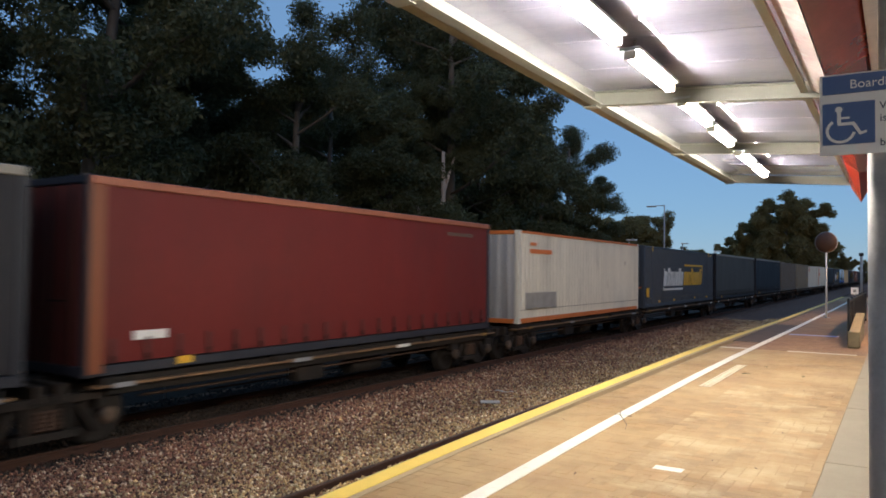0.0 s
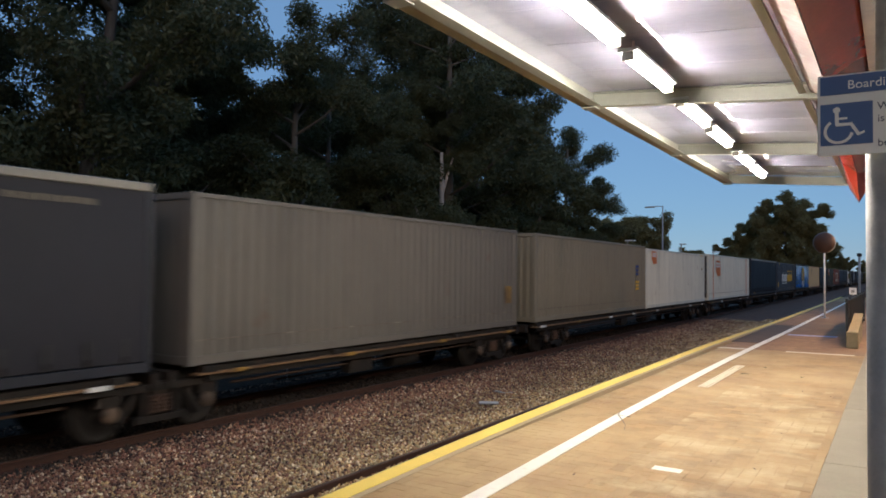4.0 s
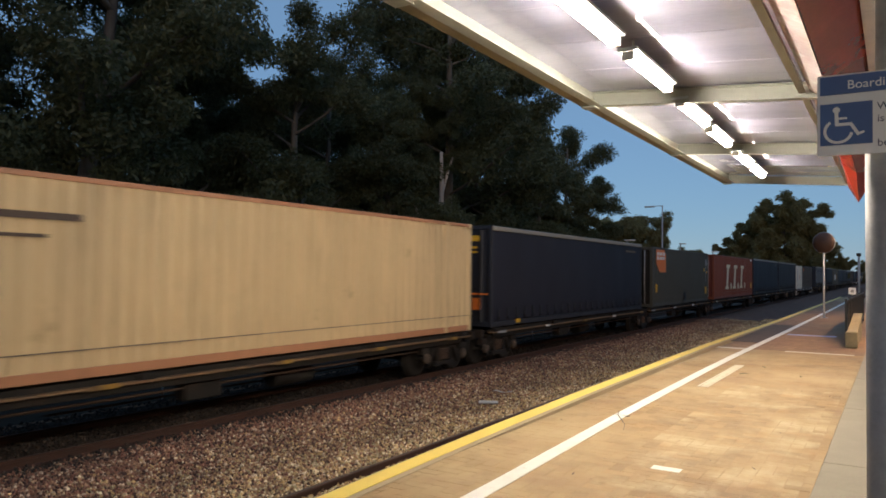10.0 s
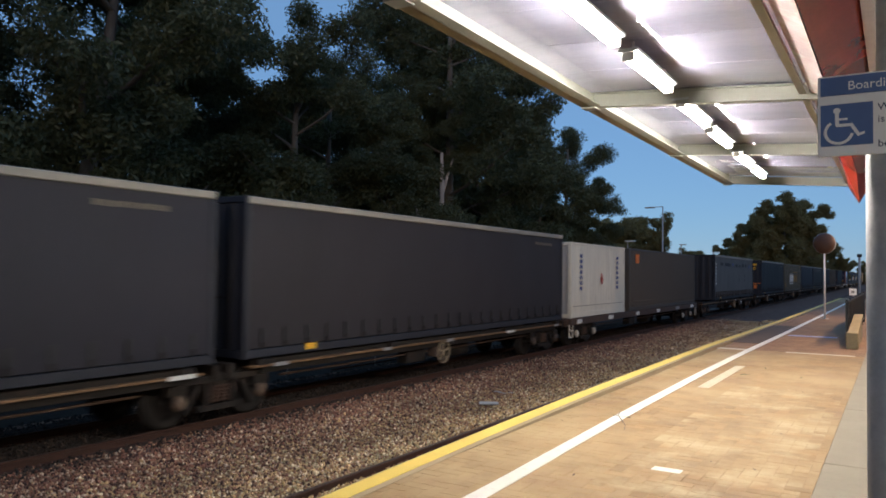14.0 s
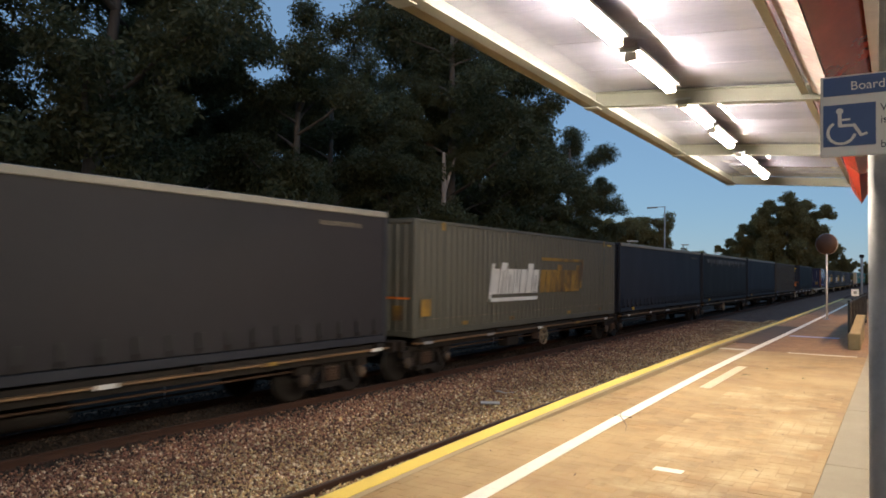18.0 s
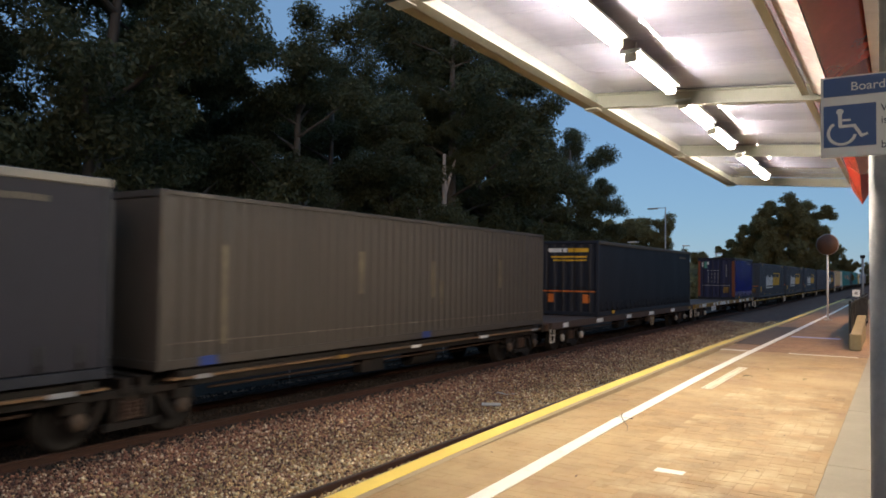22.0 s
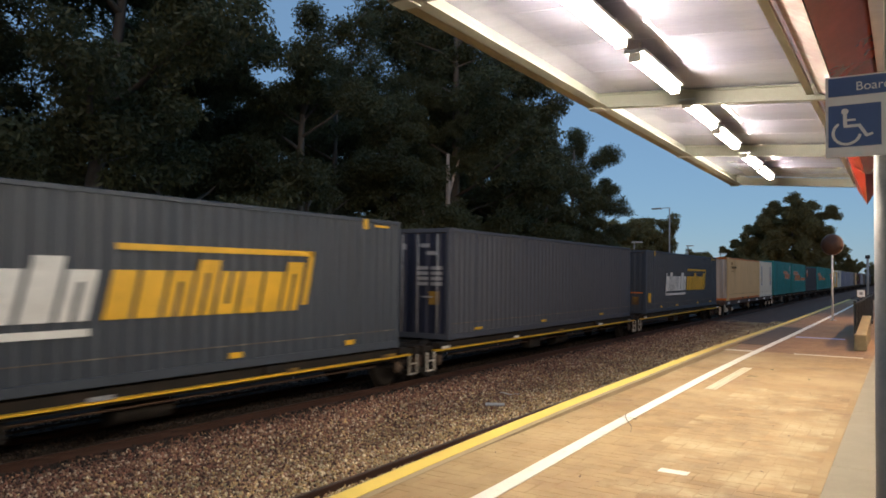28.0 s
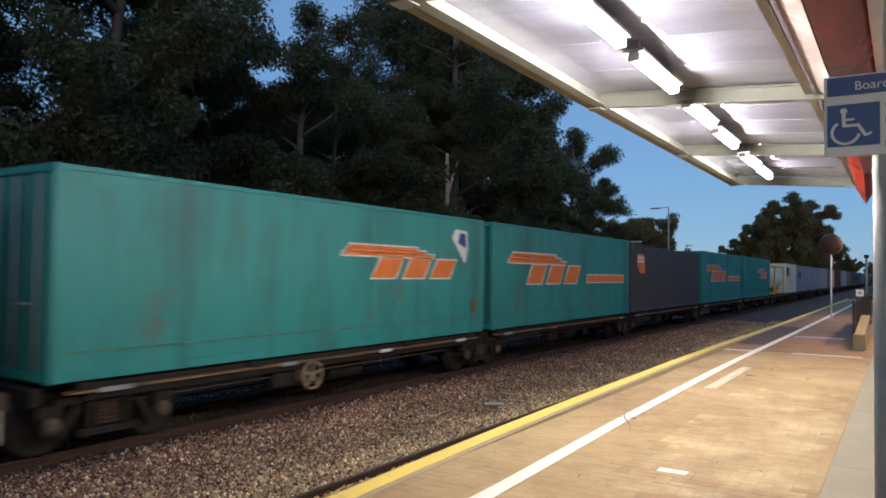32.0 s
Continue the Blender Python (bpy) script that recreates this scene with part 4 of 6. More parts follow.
def curtain_box(length, curtain_mat, label, frame_mat, rail_mat, strap_mat=None, end_mat=None, high=2.95, strap_wide=0.085):
    c = holder("curtain_sided_container", label, "container", "containers on the freight train")
    common_frame(c, length, high, frame_mat, frame_mat, 0.12)
    for x in (-1, 1):
        turn = Matrix.Identity(4) if x > 0 else Matrix.Rotation(math.pi, 4, "Z")
        part("curtain", curtain_mesh(length - 0.26, high - 0.32), curtain_mat, c, "", Matrix.Translation((x * (HALF - 0.02), 0, 0.18)) @ turn)
        part("roof_rail", box(0.05, length - 0.1, 0.13, 0.015), rail_mat, c, "", (x * (HALF + 0.005), 0, high - 0.08))
    strap, buckle = box(0.012, strap_wide, 0.36), box(0.03, 0.07, 0.1, 0.006)
    n = round(length / 0.62)
    for k in range(n):
        y = -length / 2 + 0.45 + k * (length - 0.9) / (n - 1)
        s = part("strap", strap, strap_mat or M_BLACK, c, "", (HALF + 0.006, y, 0.36))
        part("buckle", buckle, M_DARKSTEEL, s, "", (0.008, 0, -0.12))
    end_mat = end_mat or frame_mat
    doors(c, length, high, end_mat, M_DARKSTEEL)
    blank_end(c, length, high, end_mat, 1)
    return c


def end_plate(c, length, high, quads, material, label):
    """Markings on the end that faces the platform's near side."""
    for q in quads:
        part("end_marking", bars([q]), material, c, label, Matrix.Translation((0, -length / 2 + 0.035, 0)) @ Matrix.Rotation(-math.pi / 2, 4, "Z"))


def side_mark(c, quads, material, label, name="marking"):
    if len(quads) < 12:
        for q in quads:
            part(name, bars([q]), material, c, label, (HALF + 0.004, 0, 0))
    else:
        part(name, bars(quads), material, c, label, (HALF + 0.004, 0, 0))


def slanted_word(y, z, width, height, count, slant=0.22, seed=1):
    """A heavy slanted name as a plain row of slanted blocks, some slotted."""
    w = width / count
    out = []
    for k in range(count):
        at, h = y + k * w, height * (1.0 if (k + seed) % 4 == 0 else 0.8)
        kind = (k * 3 + seed) % 5
        if kind in (0, 3):
            out.append(rect(at, z, w * 0.84, h, slant))
        else:
            leg, bar = w * 0.33, h * 0.24
            out.append(rect(at, z, leg, h, slant))
            out.append(rect(at + w * 0.51, z, leg, h, slant))
            lift = h - bar if kind in (1, 4) else 0.0
            out.append(rect(at + leg + slant * lift, z + lift, w * 0.18, bar, slant))
    return out


def mark_twin_word(c, second=M_YELLOW, size=1.0):
    """White and yellow slanted name band with its under- and overline."""
    y0, z0, k = -4.0, 0.98, size
    side_mark(c, slanted_word(y0 * k, z0, 3.75 * k, 0.92, 7, 0.22, 3), M_WHITE, "white slanted name shapes")
    side_mark(c, slanted_word((y0 + 3.9) * k, z0, 4.1 * k, 0.92, 8, 0.22, 5), second, "yellow slanted name shapes")
    side_mark(c, [rect((y0 - 0.2) * k, z0 - 0.22, 3.9 * k, 0.11), rect((y0 - 0.2) * k, z0 - 0.22, 0.14, 1.1, 0.22)], M_WHITE, "white underline")
    side_mark(c, [rect((y0 + 4.1) * k, z0 + 1.04, 4.3 * k, 0.1), rect((y0 + 8.05) * k, z0 + 0.1, 0.14, 1.02, 0.22)], second, "yellow overline")
    n = 12.19 / 2 - 0.08
    for y in (-n - 0.07, n - 0.07):
        side_mark(c, [rect(y, 2.66, 0.14, 0.22)], second, "yellow corner mark")
    side_mark(c, [rect(-7.0, 0.5, 0.42, 0.42)], second, "yellow square plate")
    for y in (-5.0, -2.2, 2.3, 5.4):
        side_mark(c, [rect(y, 0.2, 0.28, 0.1)], second, "small yellow mark")


def mark_badge(c, y, z, w, h):
    """Orange cut-corner badge with a white band of shapes."""
    part("badge", prism([(y, z + h), (y + w * 0.82, z + h), (y + w, z + h * 0.78), (y + w, z), (y + w * 0.34, z), (y, z + h * 0.4)], 0.006), M_ORANGE, c, "orange cut-corner badge", (HALF + 0.003, 0, 0))
    for k in range(3):
        a = y + w * (0.05 + 0.29 * k)
        for j in range(2):
            part("badge_bar", bars([rect(a + w * 0.02 * j, z + h * (0.55 + 0.19 * j), w * 0.22, h * 0.14, 0.1)]), M_WHITE, c, "white bar on the badge", (HALF + 0.01, 0, 0))


def bar_column(y, z, w, h, count, gap=0.35):
    step = h / count
    return [rect(y, z + k * step, w, step * (1 - gap)) for k in range(count)]


def plate(c, y, z, w, h, material, label):
    side_mark(c, [rect(y, z, w, h)], material, label)


def twin_box(label="slate blue corrugated container with white and yellow name shapes", second=M_YELLOW, tone=(0.056, 0.07, 0.092), name="slate", size=1.0):
    c = steel_box(14.63, paint(name, tone, 0.5, 0.35), label)
    mark_twin_word(c, second, size)
    end_plate(c, 14.63, HIGH, [rect(-1.1, 0.92, 2.2, 0.05)], M_ORANGE, "orange bar across the end")
    end_plate(c, 14.63, HIGH, [rect(-0.95, 0.4, 0.3, 0.36), rect(0.6, 0.4, 0.3, 0.36)], M_SILLYELLOW, "ochre end plates")
    plate(c, 6.35, 2.72, 0.5, 0.05, M_YELLOW, "yellow stripe under the roof")
    return c


def dark_curtain(tone, name, label, length=14.63, rail=None, glossy=0.0, **more):
    if max(tone) < 0.04:
        tone = (tone[0] * 0.76, tone[1] * 0.78, tone[2] * 1.05)
    cloth = surface("cloth_" + name, tone, glossy or 0.6, 0.0, 0.16, 0.5, 8.0, 0.15, 0.01, tuple(t * 0.6 + 0.004 for t in tone), (0.5, 0.8), (1, 1, 0.5), gloss_vary=0.08, shine=0.4 if glossy else 0.3)
    if glossy:
        more["strap_mat"] = more.get("strap_mat", cloth)
    c = curtain_box(length, cloth, label, paint("navy_frame", (0.02, 0.023, 0.034)), rail or paint("pale_rail", (0.3, 0.27, 0.22)), **more)
    side_mark(c, [rect(length / 2 - 2.3 + k * 0.15, 2.53 - 0.004 * (k % 3), 0.11, 0.09) for k in range(9)], M_FADED, "faded pale lettering bars")
    plate(c, -length / 2 + 1.6, 0.06, 0.3, 0.12, M_YELLOW, "yellow corner reflector")
    return c


def blue_end(c, length):
    end_plate(c, length, 2.95, [rect(-0.85, 2.5, 0.8, 0.16)], M_WHITE, "white name bars")
    end_plate(c, length, 2.95, [rect(-0.02, 2.5, 0.85, 0.16), rect(-0.75, 2.28, 1.5, 0.07), rect(-0.65, 2.15, 1.4, 0.06)], M_YELLOW, "yellow name bars")
    end_plate(c, length, 2.95, [rect(-1.15, 0.93, 2.3, 0.05)], M_ORANGE, "orange bar across the end")
    end_plate(c, length, 2.95, [rect(-0.9, 0.5, 0.28, 0.34), rect(0.6, 0.5, 0.28, 0.34)], M_ORANGE, "orange end plates")


def dotted_marks(c, y, h, material, label):
    side_mark(c, bar_column(y, 1.0, 0.22, h, 7), material, label)


def make_containers():
    """Every load of the train: (name, start along the train, length, object)."""
    loads = []

    def put(start, length, c):
        loads.append((start, length, c))
        return c

    white, cream, teal = paint("white", (0.72, 0.68, 0.57), 0.6, 0.4, 0.25), paint("cream", (0.64, 0.46, 0.25), 0.6, 0.35, 0.3), paint("teal", (0.034, 0.29, 0.275), 0.45, 0.85, 0.9)
    orange = paint("orange", (0.6, 0.17, 0.04))
    pale_rail = paint("pale_rail", (0.3, 0.27, 0.22))
    put(-9.27, 14.63, dark_curtain((0.02, 0.019, 0.019), "charcoal", "charcoal curtain-sided container on the moving train"))
    c = put(6.2, 12.19, dark_curtain((0.14, 0.013, 0.011), "dull_red", "dull red curtain-sided container with an orange corner post", 12.19, rail=paint("orange_rail", (0.32, 0.1, 0.05)), strap_mat=paint("red_strap", (0.085, 0.016, 0.014)), end_mat=paint("dull_red", (0.1, 0.02, 0.016))))
    part("corner_cover", box(0.02, 0.24, 2.8, 0.006), paint("rusty_post", (0.26, 0.075, 0.028)), c, "rusty orange corner post", (HALF + 0.01, -5.93, 1.45))
    plate(c, -5.3, 0.5, 0.6, 0.14, M_WHITE, "white plate")
    # doors a darker grey than the white sides
    c = put(20.3, 12.19, steel_box(12.19, white, "white corrugated container with orange rails and grey doors", orange, None, paint("grey_white", (0.4, 0.4, 0.4))))
    side_mark(c, [rect(-5.3, 2.45, 0.5, 0.1), rect(-5.3, 2.2, 1.7, 0.14)], M_ORANGE, "orange name bars")
    plate(c, -5.6, 0.45, 2.4, 0.5, surface("patch_grey", (0.36, 0.34, 0.3), 0.6), "grey repaint patch")
    put(33.43, 14.63, twin_box())
    put(49.09, 14.63, dark_curtain((0.085, 0.077, 0.066), "light_grey", "faded grey curtain-sided container with dark straps"))
    put(64.58, 14.63, dark_curtain((0.024, 0.023, 0.024), "charcoal_b", "dark grey curtain-sided container on the moving train"))
    c = put(79.95, 12.19, steel_box(12.19, paint("stone", (0.17, 0.15, 0.125), 0.6, 0.4, 0.4), "stone grey corrugated container on the moving train"))
    plate(c, 5.3, 0.7, 0.4, 0.5, M_SILLYELLOW, "ochre plate")
    c = put(93.5, 12.19, steel_box(12.19, paint("beige", (0.27, 0.23, 0.165)), "beige corrugated container with stacked label bars"))
    side_mark(c, bar_column(4.6, 1.55, 0.4, 0.5, 3), M_NAVY, "navy label bars")
    side_mark(c, bar_column(4.6, 0.9, 0.45, 0.45, 3), M_YELLOW, "yellow label bars")
    c = put(105.85, 12.19, steel_box(12.19, white, "white ribbed refrigerated container with orange badge", None, None, None, 2.81, 0.24, 0.034, False))
    mark_badge(c, -5.25, 2.1, 0.88, 0.6)
    plate(c, 5.25, 1.85, 0.16, 0.18, M_SILLYELLOW, "small ochre label")
    plate(c, 5.0, 2.7, 0.5, 0.05, M_YELLOW, "yellow stripe under the roof")
    # dark grey doors: the end's shade is put into their paint
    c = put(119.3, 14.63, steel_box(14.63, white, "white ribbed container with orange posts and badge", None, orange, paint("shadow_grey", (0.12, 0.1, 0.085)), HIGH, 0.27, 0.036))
    mark_badge(c, -5.28, 1.53, 1.45, 1.0)
    put(134.84, 14.63, dark_curtain((0.02, 0.019, 0.022), "charcoal_c", "charcoal curtain-sided container with grimy navy end"))
    put(150.45, 14.63, twin_box())
    c = put(166.07, 14.63, dark_curtain((0.014, 0.165, 0.5), "sky_blue", "bright blue curtain-sided container with yellow oval emblem", rail=paint("dark_rail", (0.06, 0.045, 0.04)), end_mat=paint("mid_blue", (0.02, 0.09, 0.3)), glossy=0.16))
    part("emblem_oval", prism([(0.1 + 1.22 * math.cos(a * 0.2618), 1.68 + 0.97 * math.sin(a * 0.2618)) for a in range(24)], 0.006), M_YELLOW, c, "yellow oval emblem", (HALF + 0.02, 0, 0))
    part("emblem_peak", prism([(-0.6, 0.75), (-0.45, 1.6), (-0.2, 2.2), (0.0, 2.58), (0.2, 2.2), (0.35, 1.7), (0.75, 1.1), (0.8, 0.75)], 0.006), M_BLACK, c, "black peak shape", (HALF + 0.026, 0, 0))
    part("emblem_flank", prism([(-0.62, 0.75), (-0.5, 1.6), (-0.42, 2.25), (-0.22, 2.25), (-0.15, 1.5), (-0.3, 0.75)], 0.006), M_GREYMARK, c, "grey flank shape", (HALF + 0.032, 0, 0))
    part("emblem_box", prism([(-1.3, 0.88), (0.05, 1.0), (1.4, 0.88), (1.4, 0.36), (0.05, 0.18), (-1.3, 0.36)], 0.006), M_WHITE, c, "white box shape", (HALF + 0.032, 0, 0))
    part("emblem_box_face", bars([[(-1.2, 0.42), (-0.03, 0.27), (-0.03, 0.88), (-1.2, 0.8)], [(0.13, 0.27), (1.3, 0.42), (1.3, 0.8), (0.13, 0.88)]]), M_NAVY, c, "blue box faces", (HALF + 0.037, 0, 0))
    for y in (-1.05, -0.79, -0.53, -0.27, 0.28, 0.54, 0.8, 1.06):
        part("emblem_bar", bars([rect(y, 0.48, 0.15, 0.26)]), M_WHITE, c, "white bar on the box", (HALF + 0.042, 0, 0))
    plate(c, 6.7, 0.5, 0.3, 0.35, M_YELLOW, "yellow plate")
    dotted_marks(c, 6.75, 1.6, M_WHITE, "small white marks")
    c = put(181.65, 14.63, steel_box(14.63, cream, "cream corrugated container with rusty orange lower rail", paint("tan_rail", (0.45, 0.2, 0.1))))
    side_mark(c, [rect(-5.7, 2.45, 0.5, 0.08), rect(-5.7, 2.25, 1.7, 0.1), rect(-5.7, 2.0, 1.2, 0.05)], M_SILL, "faded brown name bars")
    c = put(197.46, 14.63, dark_curtain((0.018, 0.018, 0.024), "navy_cloth", "navy curtain-sided container with blue end"))
    blue_end(c, 14.63)
    c = put(213.91, 12.19, steel_box(12.19, paint("warm_grey", (0.075, 0.07, 0.053)), "warm grey container with orange badge", None, None, M_DARKSTEEL, HIGH, 0.12, 0.008))
    mark_badge(c, -5.5, 1.68, 1.75, 1.12)
    plate(c, -0.14, 0.16, 0.62, 0.44, M_BLACK, "dark vent panel")
    plate(c, 5.2, 0.45, 0.4, 0.4, M_YELLOW, "yellow plate")
    plate(c, 4.85, 1.79, 0.22, 0.18, M_YELLOW, "small yellow triangle plate")
    plate(c, 5.5, 1.66, 0.16, 0.16, M_YELLOW, "small yellow plate")
    side_mark(c, bar_column(5.3, 1.2, 0.14, 1.1, 6) + [rect(5.25, 2.15, 0.4, 0.35)], M_GREYMARK, "pale stencilled bars")
    side_mark(c, [rect(-0.4 - 12.19 / 2 + 0.9, 0.7, 0.25, 0.4)], M_YELLOW, "yellow plate")
    c = put(228.01, 14.63, steel_box(14.63, paint("brick_red", (0.24, 0.066, 0.036), 0.6, 0.4, 0.2), "brick red corrugated container with large cream name shapes", None, None, paint("dark_red", (0.14, 0.03, 0.02)), HIGH, 0.24, 0.03))
    for y in (-3.75, -1.05, 1.65):
        side_mark(c, [rect(y + 0.27, 0.802, 0.62, 1.256, 0.24), rect(y - 0.05, 0.6, 1.15, 0.2, 0.24), rect(y + 0.34, 2.06, 1.3, 0.24, 0.24)], M_CREAM, "large cream slanted block")
    for y in (-1.75, 0.95, 3.72):
        part("name_dot", prism([(y + 0.24 * math.cos(a * 0.5236), 0.8 + 0.24 * math.sin(a * 0.5236)) for a in range(12)], 0.006), M_CREAM, c, "cream round dot", (HALF + 0.004, 0, 0))
    plate(c, 6.4, 0.55, 0.4, 0.4, M_YELLOW, "yellow plate")
    end_plate(c, 14.63, HIGH, [rect(0.55, 0.55, 0.3, 0.36)], M_YELLOW, "yellow plate on the door")
    plate(c, 6.3, 2.7, 0.7, 0.12, M_WHITE, "white plate")
    put(243.26, 14.63, dark_curtain((0.028, 0.026, 0.028), "slate_cloth", "slate grey curtain-sided container with navy end"))
    put(258.55, 14.63, dark_curtain((0.036, 0.031, 0.027), "taupe_cloth", "taupe curtain-sided container with navy end"))
    c = put(274.0, 6.06, steel_box(6.06, white, "short white container with blue side marks", None, None, paint("grey_white", (0.4, 0.4, 0.4)), 2.75, 0.3, 0.02))
    for y in (-2.2, 1.9):
        dotted_marks(c, y, 1.4, M_NAVY, "blue stacked mark bars")
    part("red_mark", prism([(0.0, 1.4), (0.15, 1.65), (0.3, 1.4), (0.2, 1.2), (0.1, 1.2)], 0.006), M_RED, c, "small red emblem", (HALF + 0.004, 0, 0))
    c = put(280.7, 12.19, steel_box(12.19, paint("mud_grey", (0.085, 0.071, 0.06)), "mud grey container with small orange badge", None, None, None, 2.75, 0.16, 0.02))
    plate(c, -5.2, 2.1, 0.5, 0.4, M_ORANGE, "small orange plate")
    c = put(298.5, 14.63, dark_curtain((0.13, 0.122, 0.118), "pale_grey_cloth", "pale grey curtain-sided container with dark patches", strap_mat=M_DARKRUST, strap_wide=0.2))
    rng = random.Random(5)
    for k in range(9):
        plate(c, -5.6 + k * 1.35 + rng.uniform(-0.2, 0.2), 2.22 + rng.uniform(-0.03, 0.05), rng.uniform(0.35, 0.95), 0.22, M_NAVY if k in (3, 8) else M_PATCH, "dark covered name patch")
    for z in (0.33, 0.52):
        part("lashing_line", box(0.014, 14.2, 0.02), M_DARKRUST, c, "rusty lashing line", (HALF + 0.004, 0, z))
    for y, z in ((1.2, 1.5), (1.1, 1.2), (3.4, 1.5), (3.3, 1.15)):
        plate(c, y, z, 0.2, 0.16, M_SMUDGE, "faint dull smudge")
    dotted_marks(c, -7.15, 1.5, M_WHITE, "white marks on the corner")
    c = put(317.78, 14.63, dark_curtain((0.03, 0.026, 0.023), "brown_black_cloth", "dark curtain-sided container with blue lettered end"))
    blue_end(c, 14.63)
    put(333.51, 14.63, twin_box("grey-green corrugated container with white and ochre name shapes", M_SILLYELLOW, (0.105, 0.1, 0.078), "grey_green", 0.85))
    put(348.88, 14.63, dark_curtain((0.031, 0.029, 0.031), "slate_cloth_b", "slate curtain-sided container on the moving train"))
    c = put(364.16, 14.63, dark_curtain((0.024, 0.018, 0.014), "brown_cloth", "dark brown curtain-sided container with a painted sheen along the top"))
    # the cloth's top reflection, painted as ragged pale pieces
    for k in range(16):
        y = -6.4 + k * 0.82
        h = 0.22 + 0.16 * math.sin(k * 1.7) ** 2
        part("dust_band", prism([(y, 2.62), (y + 0.84, 2.62), (y + 0.78, 2.62 - h), (y + 0.3, 2.62 - h * 1.2)], 0.004), M_TOPSHEEN, c, "painted pale sheen along the top", (HALF + 0.017, 0, 0))
    put(379.54, 14.63, dark_curtain((0.03, 0.028, 0.03), "slate_cloth_c", "slate curtain-sided container with pale roof rail"))
    c = put(395.0, 14.63, steel_box(14.63, paint("brown_grey", (0.078, 0.063, 0.05)), "brown-grey corrugated container with worn ochre marks", None, None, None, HIGH, 0.28, 0.04))
    for y, z, w, h in ((-6.06, 0.35, 0.1, 1.7), (-2.3, 1.15, 0.16, 0.9), (0.6, 1.0, 0.12, 0.9), (1.0, 0.8, 0.1, 0.6), (4.2, 1.2, 0.12, 0.8)):
        plate(c, y, z, w, h, M_TANSTRIP, "worn tan vertical strip")
    for y in (-6.5, 0.2):
        plate(c, y, 0.02, 0.35, 0.16, M_NAVY, "small blue mark on the lower rail")
    c = put(414.8, 14.63, dark_curtain((0.015, 0.014, 0.015), "grey_cloth", "dark grey curtain-sided container alone on a flat wagon", rail=paint("olive_rail", (0.1, 0.075, 0.045))))
    blue_end(c, 14.63)
    c = put(442.4, 7.4, dark_curtain((0.011, 0.017, 0.24), "royal_blue", "short royal blue curtain-sided container with rusty corner posts", 7.4, rail=paint("dark_rail", (0.06, 0.045, 0.04)), strap_mat=M_GREYMARK, glossy=0.15, end_mat=paint("navy_end", (0.02, 0.026, 0.075))))
    rusty_post = paint("rusty_post", (0.22, 0.085, 0.03))
    for x in (-1, 1):
        part("corner_cover", box(0.16, 0.02, 2.5, 0.006), rusty_post, c, "rusty orange corner post", (x * 1.16, -3.715, 1.45))
    part("corner_cover", box(0.02, 0.13, 2.6, 0.006), rusty_post, c, "rusty orange corner post", (HALF + 0.012, -3.62, 1.45))
    end_plate(c, 7.4, 2.95, [rect(-0.98, 2.28, 0.12, 0.36), rect(-0.62, 2.46, 0.13, 0.2)], M_WHITE, "white plate")
    end_plate(c, 7.4, 2.95, [rect(-0.82, 2.2, 0.2, 0.46)], paint("sea_green", (0.1, 0.3, 0.24)), "green plate")
    end_plate(c, 7.4, 2.95, [rect(0.5, 0.45, 0.4, 0.42)], M_SILLYELLOW, "ochre plate")
    end_plate(c, 7.4, 2.95, [rect(-0.95, 0.95, 1.9, 0.04)], M_GREYMARK, "pale bar across the end")
    for k in range(4):
        end_plate(c, 7.4, 2.95, [rect(-0.55 + k * 0.22, z, 0.04, h) for z, h in ((1.15, 0.2), (1.4, 0.22), (1.68, 0.2))], M_GREYMARK, "pale lock bar fitting")
        end_plate(c, 7.4, 2.95, [rect(-0.6 + k * 0.22, 2.0, 0.13, 0.06)], M_GREYMARK, "pale stencilled bar")
    end_plate(c, 7.4, 2.95, bar_column(0.66, 1.6, 0.07, 0.9, 7), M_GREYMARK, "pale stencilled bars")
    for s in (453.65, 470.61, 487.52):
        put(s, 14.63, twin_box())
    c = put(504.35, 14.63, steel_box(14.63, paint("dusk_navy", (0.075, 0.083, 0.105)), "navy grey corrugated container with lettered doors", None, None, paint("navy_door", (0.02, 0.025, 0.05))))
    end_plate(c, 14.63, HIGH, [rect(-0.9, 2.3, 0.35, 0.25), rect(-0.3, 2.35, 0.15, 0.15), rect(0.3, 2.4, 0.3, 0.1), rect(0.5, 2.2, 0.3, 0.1)] + bar_column(0.2, 1.4, 0.35, 0.55, 4) + bar_column(0.65, 1.4, 0.35, 0.55, 4), M_GREYMARK, "pale stencilled bars on the doors")
    end_plate(c, 14.63, HIGH, [rect(0.6, 0.9, 0.3, 0.35)], M_SILLYELLOW, "ochre plate")
    for y in (-6.0, -1.7, 3.6):
        plate(c, y, 0.2, 0.4, 0.07, M_YELLOW, "small yellow mark")
    put(521.26, 14.63, twin_box())
    c = put(539.71, 12.19, steel_box(12.19, cream, "cream corrugated container with orange rails and stained white doors", orange, None, paint("stained_white", (0.5, 0.43, 0.37), 0.6, 0.9)))
    # raised dark plates stand for the shade inside the fork pockets
    for y in (-1.12, 0.98):
        part("fork_pocket", box(0.02, 0.38, 0.13, 0.006), paint("pocket_shade", (0.02, 0.018, 0.016)), c, "dark plate for the shade in a forklift pocket", (HALF + 0.004, y, 0.11))
